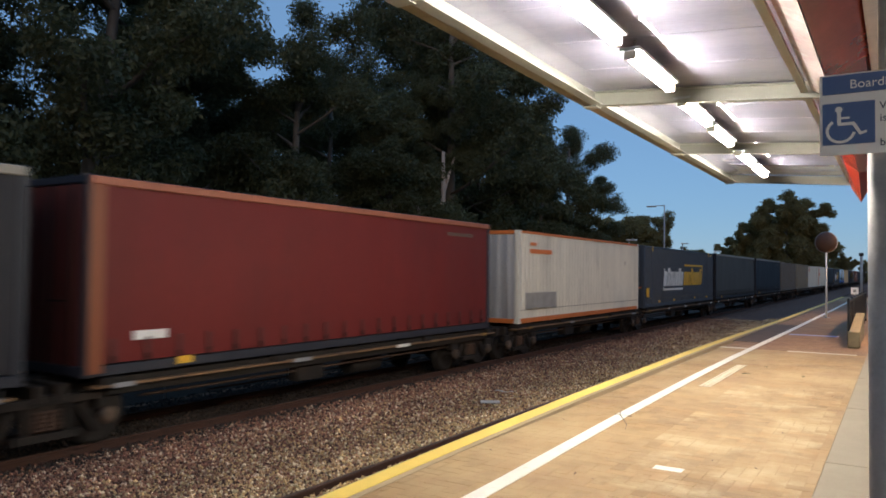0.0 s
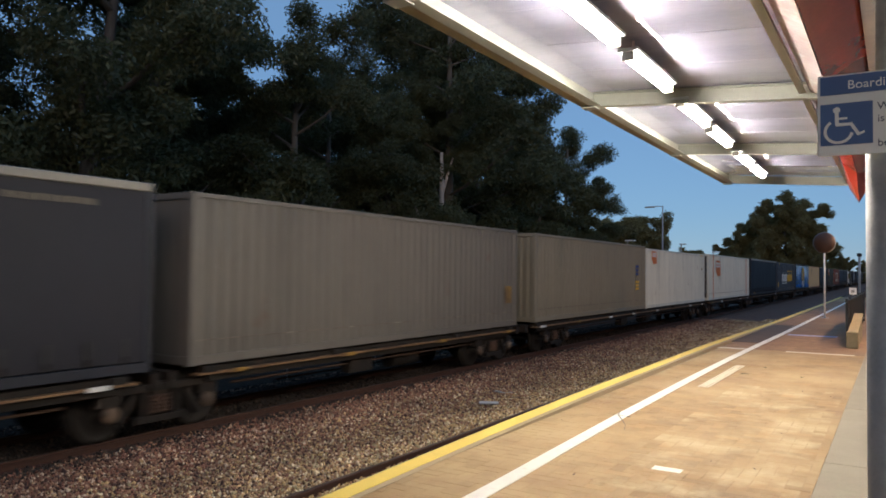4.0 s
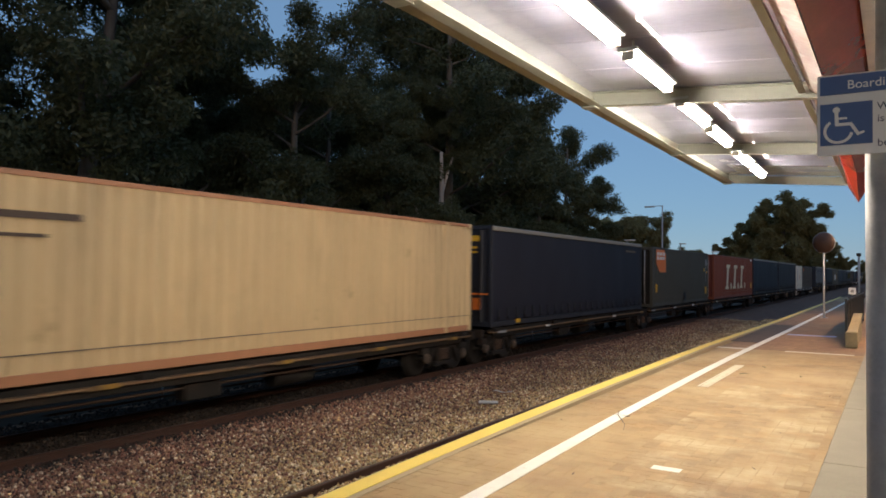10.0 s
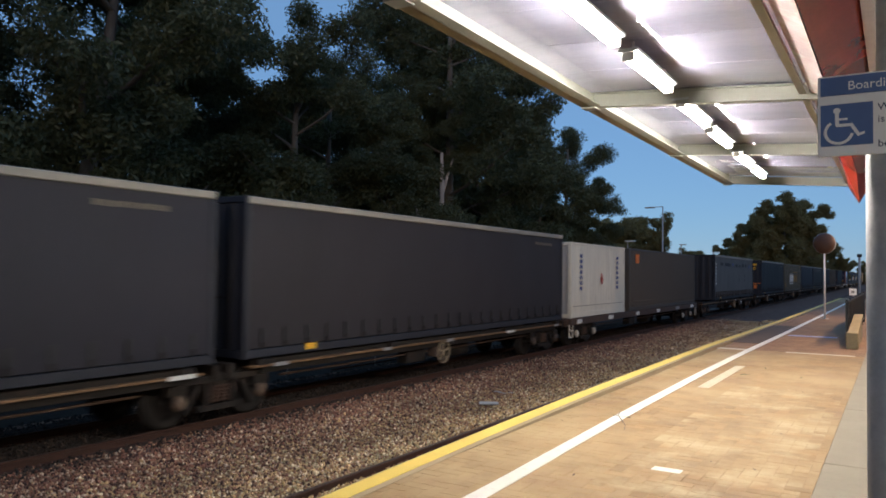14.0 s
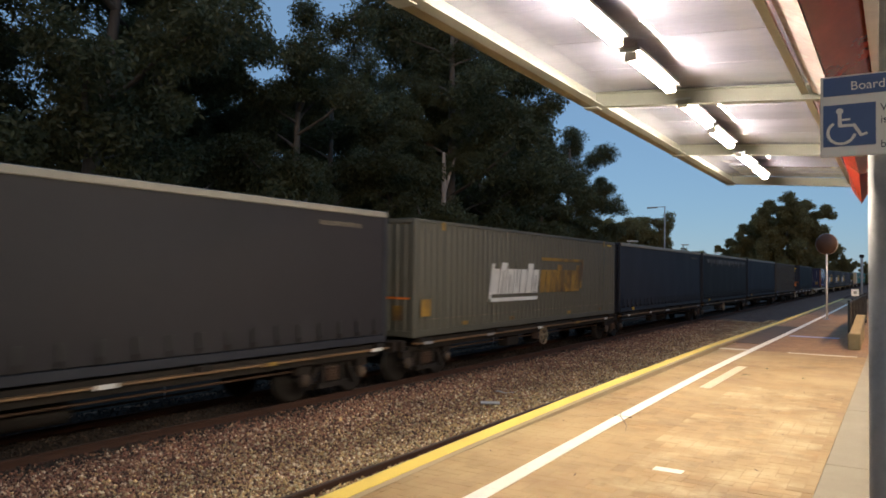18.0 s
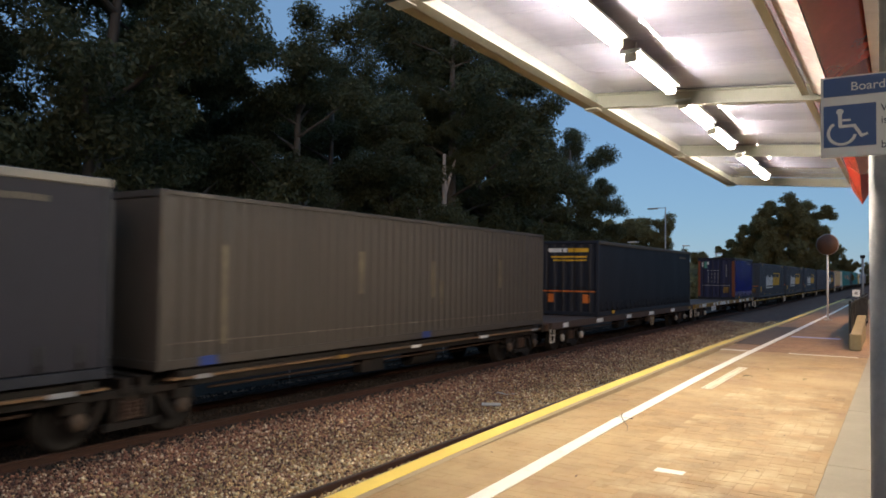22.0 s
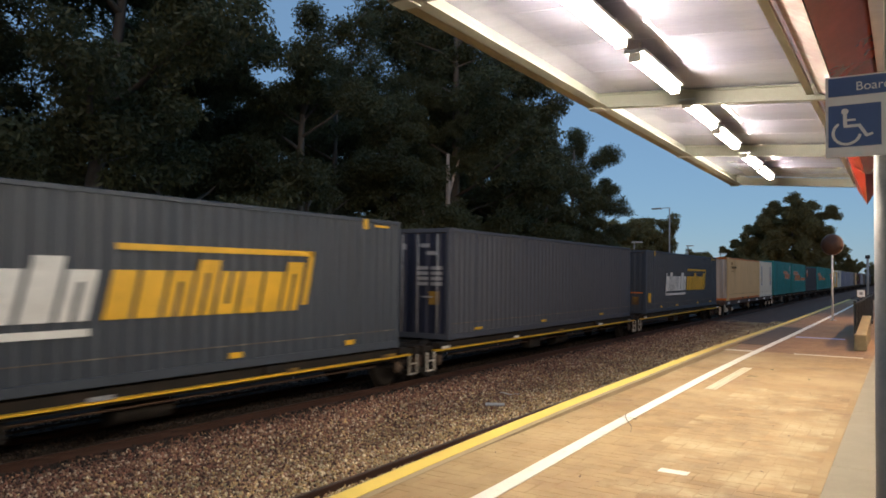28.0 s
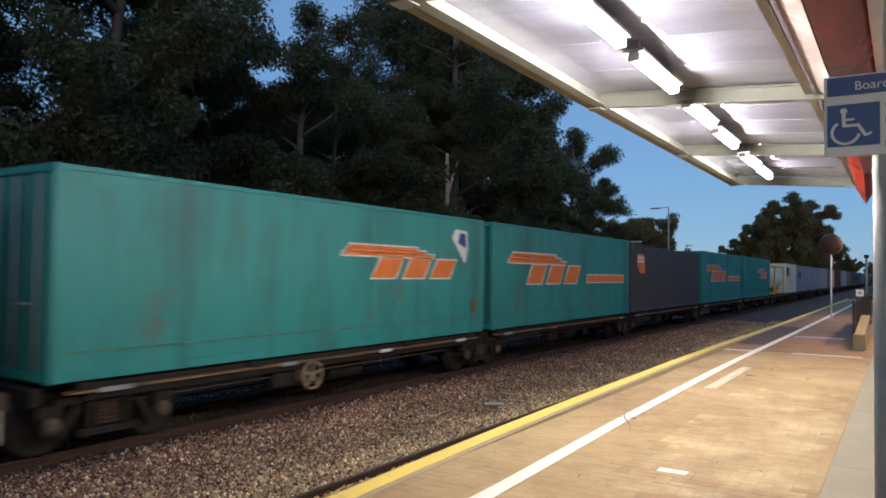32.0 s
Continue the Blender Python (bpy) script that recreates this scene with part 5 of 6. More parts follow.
    side_mark(c, [rect(-5.3, 2.42, 0.5, 0.16), rect(-5.3, 2.16, 1.75, 0.15), rect(-5.3, 1.95, 1.3, 0.04)], M_SILLYELLOW, "ochre name bars")
    c = put(552.22, 6.06, steel_box(6.06, white, "short white corrugated container with navy side marks", None, None, None, HIGH, 0.14, 0.02))
    for y in (-2.4, 2.0):
        side_mark(c, bar_column(y, 0.95, 0.32, 1.6, 7, 0.3), M_NAVY, "navy stacked name bars")
        plate(c, y, 1.3, 0.34, 0.16, M_YELLOW, "yellow name bar")

    def swoosh(c, y, z, w, h, tail):
        """Slanted orange name shapes with white edges: a barred wing over three blocks."""
        paint_on = M_ORANGE
        k = w / 4.6
        q = []
        for j in range(3):
            q.append([(y + (0.02 + 0.1 * j) * k, z + h * (0.68 + 0.11 * j)), (y + (3.4 - 0.35 * j) * k, z + h * (0.68 + 0.11 * j)), (y + (3.45 - 0.35 * j) * k, z + h * (0.77 + 0.11 * j)), (y + (0.08 + 0.1 * j) * k, z + h * (0.77 + 0.11 * j))])
        for a in (1.0, 2.15, 3.3):
            q.append([(y + a * k, z), (y + (a + 0.85) * k, z), (y + (a + 1.2) * k, z + h * 0.62), (y + (a + 0.35) * k, z + h * 0.62)])
        if tail:
            q.append(rect(y + 5.0 * k, z + 0.02, 3.2 * k, h * 0.28))
        edge = []
        for s in q:
            my, mz = sum(p[0] for p in s) / len(s), sum(p[1] for p in s) / len(s)
            edge.append([(a + (0.05 if a > my else -0.05), b + (0.035 if b > mz else -0.035)) for a, b in s])
        side_mark(c, edge, M_WHITE, "white edge of the name shapes")
        for s in q:
            part("name_shape", bars([s]), paint_on, c, "orange slanted name shape", (HALF + 0.011, 0, 0))

    for start, tail in ((559.47, False), (572.22, True), (597.95, True), (611.17, False)):
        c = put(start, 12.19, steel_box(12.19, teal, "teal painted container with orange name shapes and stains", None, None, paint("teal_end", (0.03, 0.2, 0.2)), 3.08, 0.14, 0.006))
        swoosh(c, *((-5.2, 1.3, 5.9, 0.95, True) if tail else (0.0, 1.48, 4.7, 0.72, False)))
        plate(c, 5.4, 0.55, 0.25, 0.35, M_SILLYELLOW, "ochre plate")
        if start < 560:
            part("torn_sticker", prism([(4.4, 2.5), (4.55, 2.75), (5.15, 2.72), (5.2, 2.25), (5.05, 1.85)], 0.005), M_WHITE, c, "torn white and blue sticker", (HALF + 0.004, 0, 0))
            part("sticker_print", prism([(4.68, 2.4), (4.78, 2.66), (5.08, 2.64), (5.1, 2.25)], 0.005), M_NAVY, c, "blue sticker print", (HALF + 0.009, 0, 0))
    c = put(584.65, 12.19, steel_box(12.19, paint("plum_grey", (0.07, 0.062, 0.068)), "dark plum grey container with a red badge", None, None, None, HIGH, 0.12, 0.006))
    mark_badge(c, -5.2, 1.7, 1.1, 0.85)
    # the tail of the train, which stays far off
    c = put(626.5, 6.06, holder("tank_container", "white tank inside a yellow frame on the train", "tank container", "containers on the freight train"))
    frame_yellow = paint("frame_yellow", (0.6, 0.36, 0.04))
    for x in (-1, 1):
        for y in (-1, 1):
            part("corner_post", box(0.14, 0.2, 2.6, 0.01), frame_yellow, c, "", (x * (HALF - 0.07), y * 2.93, 1.3))
        for z in (0.08, 2.54):
            part("side_rail", box(0.1, 5.7, 0.12, 0.01), frame_yellow, c, "", (x * (HALF - 0.06), 0, z))
    for y in (-1, 1):
        for z in (0.08, 2.54):
            part("end_rail", box(2.2, 0.12, 0.12, 0.01), frame_yellow, c, "", (0, y * 2.95, z))
    part("tank", lathe([(-2.8, 0.1), (-2.75, 0.7), (-2.5, 1.08), (-2.3, 1.12), (2.3, 1.12), (2.5, 1.08), (2.75, 0.7), (2.8, 0.1)], 28), white, c, "white steel tank", Matrix.Translation((0, 0, 1.3)) @ Matrix.Rotation(math.pi / 2, 4, "Z"))
    c = put(633.6, 8.2, steel_box(8.2, white, "white power unit with a dark louvre", None, None, None, 2.95, 0.4, 0.01))
    for k in range(6):
        part("louvre_slat", box(0.03, 1.6, 0.12, 0.01), M_BLACK, c, "dark louvre slat", (HALF + 0.01, -2.6, 1.75 + k * 0.15))
    plate(c, -0.9, 0.9, 0.5, 1.6, M_STEEL, "grey service panel")
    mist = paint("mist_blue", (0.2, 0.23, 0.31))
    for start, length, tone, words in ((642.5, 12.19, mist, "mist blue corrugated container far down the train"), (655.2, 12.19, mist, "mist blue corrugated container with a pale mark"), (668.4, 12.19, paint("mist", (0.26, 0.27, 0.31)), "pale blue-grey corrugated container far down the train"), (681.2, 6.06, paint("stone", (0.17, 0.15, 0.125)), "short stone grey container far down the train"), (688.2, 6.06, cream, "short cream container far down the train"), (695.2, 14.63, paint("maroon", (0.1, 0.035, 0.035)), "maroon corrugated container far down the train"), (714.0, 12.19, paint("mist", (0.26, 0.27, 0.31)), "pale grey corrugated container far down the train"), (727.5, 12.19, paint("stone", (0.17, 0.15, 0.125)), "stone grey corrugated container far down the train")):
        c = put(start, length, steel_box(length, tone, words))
        if start == 642.5:
            plate(c, -4.5, 1.5, 2.2, 0.7, M_NAVY, "dark blue mark")
            plate(c, 4.6, 0.4, 1.0, 2.3, M_GREYMARK, "pale repair panel")
    s = 742.0
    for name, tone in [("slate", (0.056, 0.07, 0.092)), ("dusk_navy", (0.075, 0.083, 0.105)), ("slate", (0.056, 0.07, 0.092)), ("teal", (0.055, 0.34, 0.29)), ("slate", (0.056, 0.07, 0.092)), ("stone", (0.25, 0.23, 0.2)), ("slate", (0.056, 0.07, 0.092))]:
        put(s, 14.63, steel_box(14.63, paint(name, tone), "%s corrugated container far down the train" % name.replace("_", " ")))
        s += 15.8
    return loads


def bogie_meshes():
    m = {}
    m["wheelset"] = lathe([(-0.98, 0.0), (-0.98, 0.06), (-0.8, 0.075), (-0.8, 0.2), (-0.785, 0.36), (-0.8, 0.4), (-0.8, 0.46), (-0.69, 0.47), (-0.675, 0.5), (-0.655, 0.5), (-0.65, 0.4), (-0.7, 0.34), (-0.7, 0.15), (-0.66, 0.085), (0.66, 0.085), (0.7, 0.15), (0.7, 0.34), (0.65, 0.4), (0.655, 0.5), (0.675, 0.5), (0.69, 0.47), (0.8, 0.46), (0.8, 0.4), (0.785, 0.36), (0.8, 0.2), (0.8, 0.075), (0.98, 0.06), (0.98, 0.0)], 24)
    m["wheelset"] = mesh_of("wheelset", m["wheelset"])
    bm = bmesh.new()
    # cast side frame: ends over the axle boxes, deep middle with a spring window
    block_bm(bm, 0, 0, 0.32, 0.13, 1.7, 0.11)
    block_bm(bm, 0, 0, -0.17, 0.15, 0.95, 0.1)
    for s in (-1, 1):
        block_bm(bm, 0, s * 0.92, 0.2, 0.16, 0.36, 0.16)
        block_bm(bm, 0, s * 0.62, 0.02, 0.12, 0.1, 0.5, s * 0.55)
        block_bm(bm, 0, s * 0.3, 0.07, 0.12, 0.08, 0.42)
    m["side_frame"] = mesh_of("side_frame", bm)
    coil = [(-0.12, 0.02)]
    for k in range(5):
        coil += [(-0.12 + k * 0.06, 0.045), (-0.1 + k * 0.06, 0.062), (-0.08 + k * 0.06, 0.045)]
    m["spring"] = mesh_of("spring", lathe(coil + [(0.17, 0.02)], 10))
    bm = bmesh.new()
    block_bm(bm, 0, 0, 0.3, 2.1, 0.34, 0.2)
    block_bm(bm, 0, 0, 0.45, 0.5, 0.5, 0.12)
    m["bolster"] = mesh_of("bolster", bm)
    m["cap"] = mesh_of("bearing_cap", lathe([(0, 0.13), (0.05, 0.13), (0.075, 0.1), (0.085, 0.04)], 16))
    m["block"] = box(0.1, 0.09, 0.3, 0.01)
    return m


WHEELSETS = []


def bogie(wagon, y, z, m, spot, pale):
    """A two-axle bogie under a wagon; z is the axle height in the wagon's space."""
    b = part("bogie", m["bolster"], M_DARKSTEEL, wagon, "", (0, y, z))
    for s in (-1, 1):
        part("side_frame", m["side_frame"], M_DARKSTEEL, b, "", (s * 1.02, 0, 0))
    for k in (-0.13, 0.0, 0.13):
        part("spring", m["spring"], M_RUST, b, "", Matrix.Translation((1.05, k, 0.03)) @ Matrix.Rotation(-math.pi / 2, 4, "Y"))
    for a in (-0.9, 0.9):
        w = part("wheelset", m["wheelset"], M_WHEEL, b, "", (0, a, 0))
        WHEELSETS.append((w, a, spot + a))
        part("bearing_cap", m["cap"], M_CAP if pale else M_DULLCAP, b, "pale bearing cap" if pale else "", (1.08, a, 0))
        part("brake_block", m["block"], M_DARKSTEEL, b, "", (0.74, a * 0.42, 0.02))
    return b


DECK = -0.04


M_WHEELTAN = surface("grimy_cream", (0.26, 0.2, 0.13), 0.7, 0.0, 0.3, 3.0, 40.0, 0.2, 0.003)


def wagon_body(start, end, bogies, style, m, hand_wheel=None, seed=0):
    """One wagon platform from start to end along the train."""
    rng = random.Random(seed)
    length, mid = end - start, (start + end) / 2
    names = {"skeletal": "dark skeletal container wagon with dirty bogies", "ochre": "flat wagon with brown deck and ochre side sills", "yellow": "low skeletal wagon with a yellow side edge", "brown": "rusty brown flat wagon with white side plates"}
    w = holder("container_wagon", names[style], "wagon", "wagons of the freight train")
    sill = {"skeletal": M_DARKSTEEL, "ochre": M_SILLYELLOW, "yellow": M_DARKSTEEL, "brown": M_SILL}[style]
    for x in (-1, 1):
        if style in ("ochre", "brown"):
            part("side_sill", box(0.1, length - 0.3, 0.24, 0.01), sill, w, "", (x * 1.2, 0, -0.125))
        else:
            s = part("side_sill", box(0.09, length - 1.6, 0.26, 0.01), sill, w, "", (x * 1.12, 0, -0.16))
            part("sill_flange", box(0.16, length - 1.0, 0.035), M_YELLOW if style == "yellow" else M_TANSILL, w, "", (x * 1.19, 0, -0.2 if style == "yellow" else -0.14))
    part("centre_sill", box(0.5, length - 0.2, 0.4, 0.01), M_DARKSTEEL, w, "", (0, 0, -0.24))
    if style in ("ochre", "brown"):
        part("deck", box(2.34, length - 0.3, 0.06), M_DECK, w, "worn brown deck", (0, 0, -0.035))
    n = int(length // 2.4)
    for k in range(n):
        y = -length / 2 + (k + 0.5) * length / n
        part("cross_bearer", box(2.3, 0.16, 0.16), M_DARKSTEEL, w, "", (0, y, -0.17))
    for y in (-length / 2 + 0.1, length / 2 - 0.1):
        part("end_beam", box(2.3, 0.14, 0.24, 0.01), sill, w, "", (0, y, -0.16))
        part("coupler", box(0.2, 0.5, 0.2, 0.02), M_RUST, w, "", (0, y * 1.01, -0.2))
    # small plates along the visible side
    for k in range(max(2, int(length // 3))):
        y = -length / 2 + 1.2 + k * (length - 2.4) / max(1, int(length // 3) - 1) + rng.uniform(-0.3, 0.3)
        mat = M_WHITE if rng.random() < (0.7 if style in ("ochre", "brown") else 0.35) else (M_SILLYELLOW if rng.random() < 0.6 else M_GREYMARK)
        size = (0.75, 0.15) if style in ("ochre", "brown") else (0.55, 0.07)
        part("side_plate", box(0.012, rng.uniform(0.5, 1.0) * size[0], size[1]), mat, w, "", (1.256 if style in ("ochre", "brown") else 1.276, y, -0.13 if style in ("ochre", "brown") else -0.14))
    for y in (-length / 2 + 0.8, -length * 0.18, length * 0.2, length / 2 - 0.8):
        part("twist_lock_pad", box(0.26, 0.3, 0.14, 0.01), sill, w, "", (1.13, y, -0.08))
    # tanks, pipes and brake gear under the floor
    part("air_tank", rod(0.19, 1.1, 14), M_DARKSTEEL, w, "", Matrix.Translation((0.65, length * 0.06, -0.52)) @ Matrix.Rotation(math.pi / 2, 4, "X"))
    part("brake_box", box(0.3, 0.8, 0.3, 0.02), M_DARKSTEEL, w, "", (0.9, -length * 0.1, -0.46))
    part("brake_pipe", rod(0.025, length - 3, 8), M_RUST, w, "", Matrix.Translation((0.95, 0, -0.4)) @ Matrix.Rotation(math.pi / 2, 4, "X"))
    part("brake_rod", rod(0.02, length * 0.5, 8), M_RUST, w, "", Matrix.Translation((0.3, 0, -0.62)) @ Matrix.Rotation(math.pi / 2, 4, "X"))
    if style != "skeletal":
        step = bmesh.new()
        for y in (-0.16, 0.16):
            block_bm(step, 0, y, 0.0, 0.035, 0.035, 0.46)
        for z in (-0.22, 0.02):
            block_bm(step, 0, 0, z, 0.05, 0.35, 0.03)
        step = mesh_of("step_stirrup", step)
        for y in (-length / 2 + 0.32, length / 2 - 0.32):
            part("step_stirrup", step, M_CAP, w, "pale worn step stirrup", (1.2, y, -0.45))
    if 294 < start < 295:
        part("tool_board", box(0.03, 1.3, 0.34, 0.01), M_RUST, w, "rusty brown board with a white square", (1.24, 307.5 - mid, -0.36))
        part("board_square", box(0.008, 0.2, 0.2), M_WHITE, w, "white square", (1.26, 307.8 - mid, -0.34))
    if style == "ochre":
        for y, wide in ((-7.7, 1.0), (-4.9, 0.5), (-4.0, 0.5), (-2.3, 1.55), (-0.5, 0.5), (4.0, 0.9), (7.0, 1.2)):
            part("side_board", box(0.014, wide, 0.19), M_WHITE, w, "white lettered board", (1.262, y, -0.12))
        part("name_board", box(0.02, 1.3, 0.27, 0.004), M_WHITE, w, "white board under the sill", (1.2, -4.8, -0.38))
        for k in range(4):
            part("board_bar", box(0.006, 0.16, 0.1), M_GREYMARK, w, "", (1.214, -5.2 + k * 0.27, -0.38))
    if hand_wheel is not None:
        h = part("hand_brake", box(0.2, 0.5, 0.3, 0.02), M_SILL, w, "", (1.05, hand_wheel - mid - 0.1, -0.38))
        part("hand_wheel", mesh_of("hand_wheel", ring_wheel()), M_WHEELTAN, h, "pale hand brake wheel", (0.16, 0.1, -0.05))
    for y in bogies:
        bogie(w, y - mid, -0.47 if style == "yellow" else -0.59, m, y, style in ("ochre", "brown"))
    return w, mid


def ring_wheel():
    bm = bmesh.new()
    r, t, n = 0.27, 0.028, 20
    rings = []
    for k in range(n):
        a = 2 * math.pi * k / n
        rings.append([bm.verts.new((t * math.sin(q), (r + t * math.cos(q)) * math.cos(a), (r + t * math.cos(q)) * math.sin(a))) for q in (0.785, 2.356, 3.927, 5.498)])
    for k in range(n):
        p, q = rings[k], rings[(k + 1) % n]
        for j in range(4):
            bm.faces.new((p[j], p[(j + 1) % 4], q[(j + 1) % 4], q[j]))
    for a in (0, 1.257, 2.513, 3.77, 5.027):
        block_bm(bm, 0, math.cos(a + 0.3) * 0.13, math.sin(a + 0.3) * 0.13, 0.02, 0.26, 0.04, a + 0.3)
    bmesh.ops.recalc_face_normals(bm, faces=bm.faces[:])
    return bm


def make_wagons():
    m = bogie_meshes()
    out = []

    def pack(joints, style, first=1.3, last=1.6, wheels=()):
        """Joined platforms that share the bogies between them."""
        for k, (a, b) in enumerate(zip(joints, joints[1:])):
            spots = [a + first] if k == 0 else [a]
            if k == len(joints) - 2:
                spots.append(b - last)
            out.append(wagon_body(a + 0.06, b - 0.06, spots, style, m, next((h for h in wheels if a < h < b), None), len(out)))

    def single(a, b, style, inset=1.9, wheel=None):
        out.append(wagon_body(a, b, [a + inset, b - inset], style, m, wheel, len(out)))

    pack([-9.7, 5.8, 19.3], "skeletal")
    pack([19.5, 33.05, 48.6, 64.1, 79.55, 92.6], "skeletal")
    single(93.0, 118.6, "skeletal", 2.6)
    pack([118.9, 134.4, 149.9, 165.6, 181.1, 196.8], "skeletal")
    pack([197.0, 213.0, 227.1, 242.9, 258.2, 273.6], "skeletal", wheels=(265.4,))
    single(273.8, 293.6, "brown", 2.0)
    single(294.2, 313.6, "skeletal", 2.2, 305.4)
    single(314.1, 333.0, "skeletal", 2.2, 321.4)
    pack([333.1, 348.5, 363.8, 379.2, 394.7, 410.0], "skeletal", wheels=(341.2, 370.5))
    single(410.2, 430.2, "brown", 2.3, 422.2)
    single(430.6, 450.6, "ochre", 2.3)
    pack([451.0, 469.4, 486.4, 503.2, 520.1, 537.6], "yellow", 2.0, 1.9)
    single(538.4, 559.0, "brown", 2.2, 547.1)
    pack([559.2, 571.9, 584.5, 597.4, 610.6, 624.0], "skeletal", wheels=(564.8,))
    s = 624.4
    while s < 855:
        single(s, s + 15.6, "skeletal", 2.0)
        s += 15.9
    return out


def train_way(t):
    """How far the train has come at t seconds."""
    return 18.0114 * t - 0.00885 * t * t - 0.000411 * t ** 3


def motions():
    times = [0, 4, 8, 12, 16, 20, 24, 28, 32]
    for start, length, c in LOADS:
        walk(c, [(t, pose(TRACK_X, start + length / 2 - train_way(t), -0.15 if 450 < start < 537 else -0.03)) for t in times])
    for w, mid in WAGONS:
        walk(w, [(t, pose(TRACK_X, mid - train_way(t), DECK - (0.12 if 450 < mid < 537 else 0.0))) for t in times])
    # wheels roll while they are near enough to be made out
    for w, a, spot in WHEELSETS:
        steps = [k / FPS for k in range(32 * FPS + 1) if -6 < spot - train_way(k / FPS) < 95]
        if steps:
            steps = [0.0] * (steps[0] > 0) + steps + [32.0] * (steps[-1] < 32)
            turn = {t: train_way(t) / 0.46 for t in steps}
            if steps[0] < steps[1] - 0.05:
                turn[0.0] = turn[steps[1]]
            if steps[-1] > steps[-2] + 0.05:
                turn[32.0] = turn[steps[-2]]
            walk(w, [(t, Matrix.Translation((0, a, 0)) @ Matrix.Rotation(turn[t], 4, "X")) for t in steps])


# ---- trees and distance ----
def limb(bm, pts, radii, sides=8):
    rings = []
    for (p, r) in zip(pts, radii):
        rings.append([bm.verts.new((p[0] + r * math.cos(2 * math.pi * k / sides), p[1] + r * math.sin(2 * math.pi * k / sides), p[2])) for k in range(sides)])
    for a, b in zip(rings, rings[1:]):
        for k in range(sides):
            bm.faces.new((a[k], a[(k + 1) % sides], b[(k + 1) % sides], b[k])).smooth = True
    bm.faces.new(rings[-1])


def tree_meshes(seed, height, spread, bare, leaves, leaf):
    """A gum tree: a leaning trunk, rising limbs and ragged hanging clumps of leaves."""
    rng = random.Random(seed)
    bm = bmesh.new()
    lean = (rng.uniform(-0.06, 0.06), rng.uniform(-0.06, 0.06))
    trunk = []
    for k in range(8):
        u = k / 7
        trunk.append(Vector((lean[0] * height * u + 0.25 * math.sin(u * 5 + seed), lean[1] * height * u + 0.25 * math.cos(u * 4 + seed), u * height * 0.86)))
    limb(bm, trunk, [0.26 * (1 - 0.85 * k / 7) * height / 15 + 0.03 for k in range(8)])
    tips = []
    for k in range(13):
        u = bare + (0.97 - bare) * (k + rng.random()) / 13
        base = trunk[min(int(u / 0.86 * 7 * 0.86), 6)].lerp(trunk[min(int(u / 0.86 * 7 * 0.86) + 1, 7)], rng.random())
        a = k * 2.4 + rng.uniform(-0.5, 0.5)
        reach = spread * (0.55 + 0.55 * rng.random()) * (1.15 - 0.55 * u)
        p = [base]
        for j in range(1, 5):
            v = j / 4
            p.append(base + Vector((math.cos(a) * reach * v + rng.uniform(-0.2, 0.2), math.sin(a) * reach * v + rng.uniform(-0.2, 0.2), height * 0.13 * v ** 1.2 + rng.uniform(-0.15, 0.15))))
        limb(bm, p, [0.12 * (1 - 0.8 * j / 4) * height / 15 + 0.012 for j in range(5)], 6)
        for q in p[2:]:
            tips.append((q, 0.65 + 0.35 * rng.random()))
        tips.append((p[-1] + Vector((rng.uniform(-1, 1), rng.uniform(-1, 1), rng.uniform(-1.6, 0.2))), 0.8))
    tips.append((trunk[-1] + Vector((0, 0, height * 0.07)), 0.9))
    tips.append((trunk[-2], 0.9))
    wood = mesh_of("trunk", bm)
    g = np.random.default_rng(seed)
    centre = np.array([tuple(q) for q, s in tips])
    size = np.array([s for q, s in tips]) * spread * 0.3
    # each limb end carries rounded clumps, dense at their skin, with gaps between them
    tufts = len(tips) * (4 if height in (15, 17, 18, 19) else 8)
    which = g.integers(0, len(tips), tufts)
    way = g.normal(0, 1, (tufts, 3))
    way /= np.linalg.norm(way, axis=1)[:, None]
    tc = centre[which] + way * size[which][:, None] * g.uniform(0.2, 1.0, tufts)[:, None] * np.array([0.9, 0.9, 0.7])
    radius = spread * g.uniform(0.09, 0.2, tufts)
    pick = g.choice(tufts, leaves, p=radius ** 2 / (radius ** 2).sum())
    way = g.normal(0, 1, (leaves, 3))
    way /= np.linalg.norm(way, axis=1)[:, None]
    c = tc[pick] + way * (radius[pick] * g.uniform(0.0, 1.0, leaves) ** 0.45)[:, None] * np.array([1, 1, 0.75])
    ang = g.uniform(0, 6.283, leaves)
    droop = g.uniform(-1.3, 0.3, leaves)
    d = np.stack([np.cos(ang) * np.cos(droop), np.sin(ang) * np.cos(droop), np.sin(droop)], 1)
    side = np.cross(d, g.normal(0, 1, (leaves, 3)))
    side /= np.linalg.norm(side, axis=1)[:, None] + 1e-6
    long = leaf * g.uniform(0.6, 1.4, leaves)[:, None]
    v = np.stack([c, c + d * long * 0.5 + side * long * 0.17, c + d * long, c + d * long * 0.5 - side * long * 0.17], 1).reshape(-1, 3)
    f = np.arange(leaves * 4).reshape(-1, 4)
    crown = bpy.data.meshes.new("crown")
    crown.from_pydata(v.tolist(), [], f.tolist())
    return wood, crown


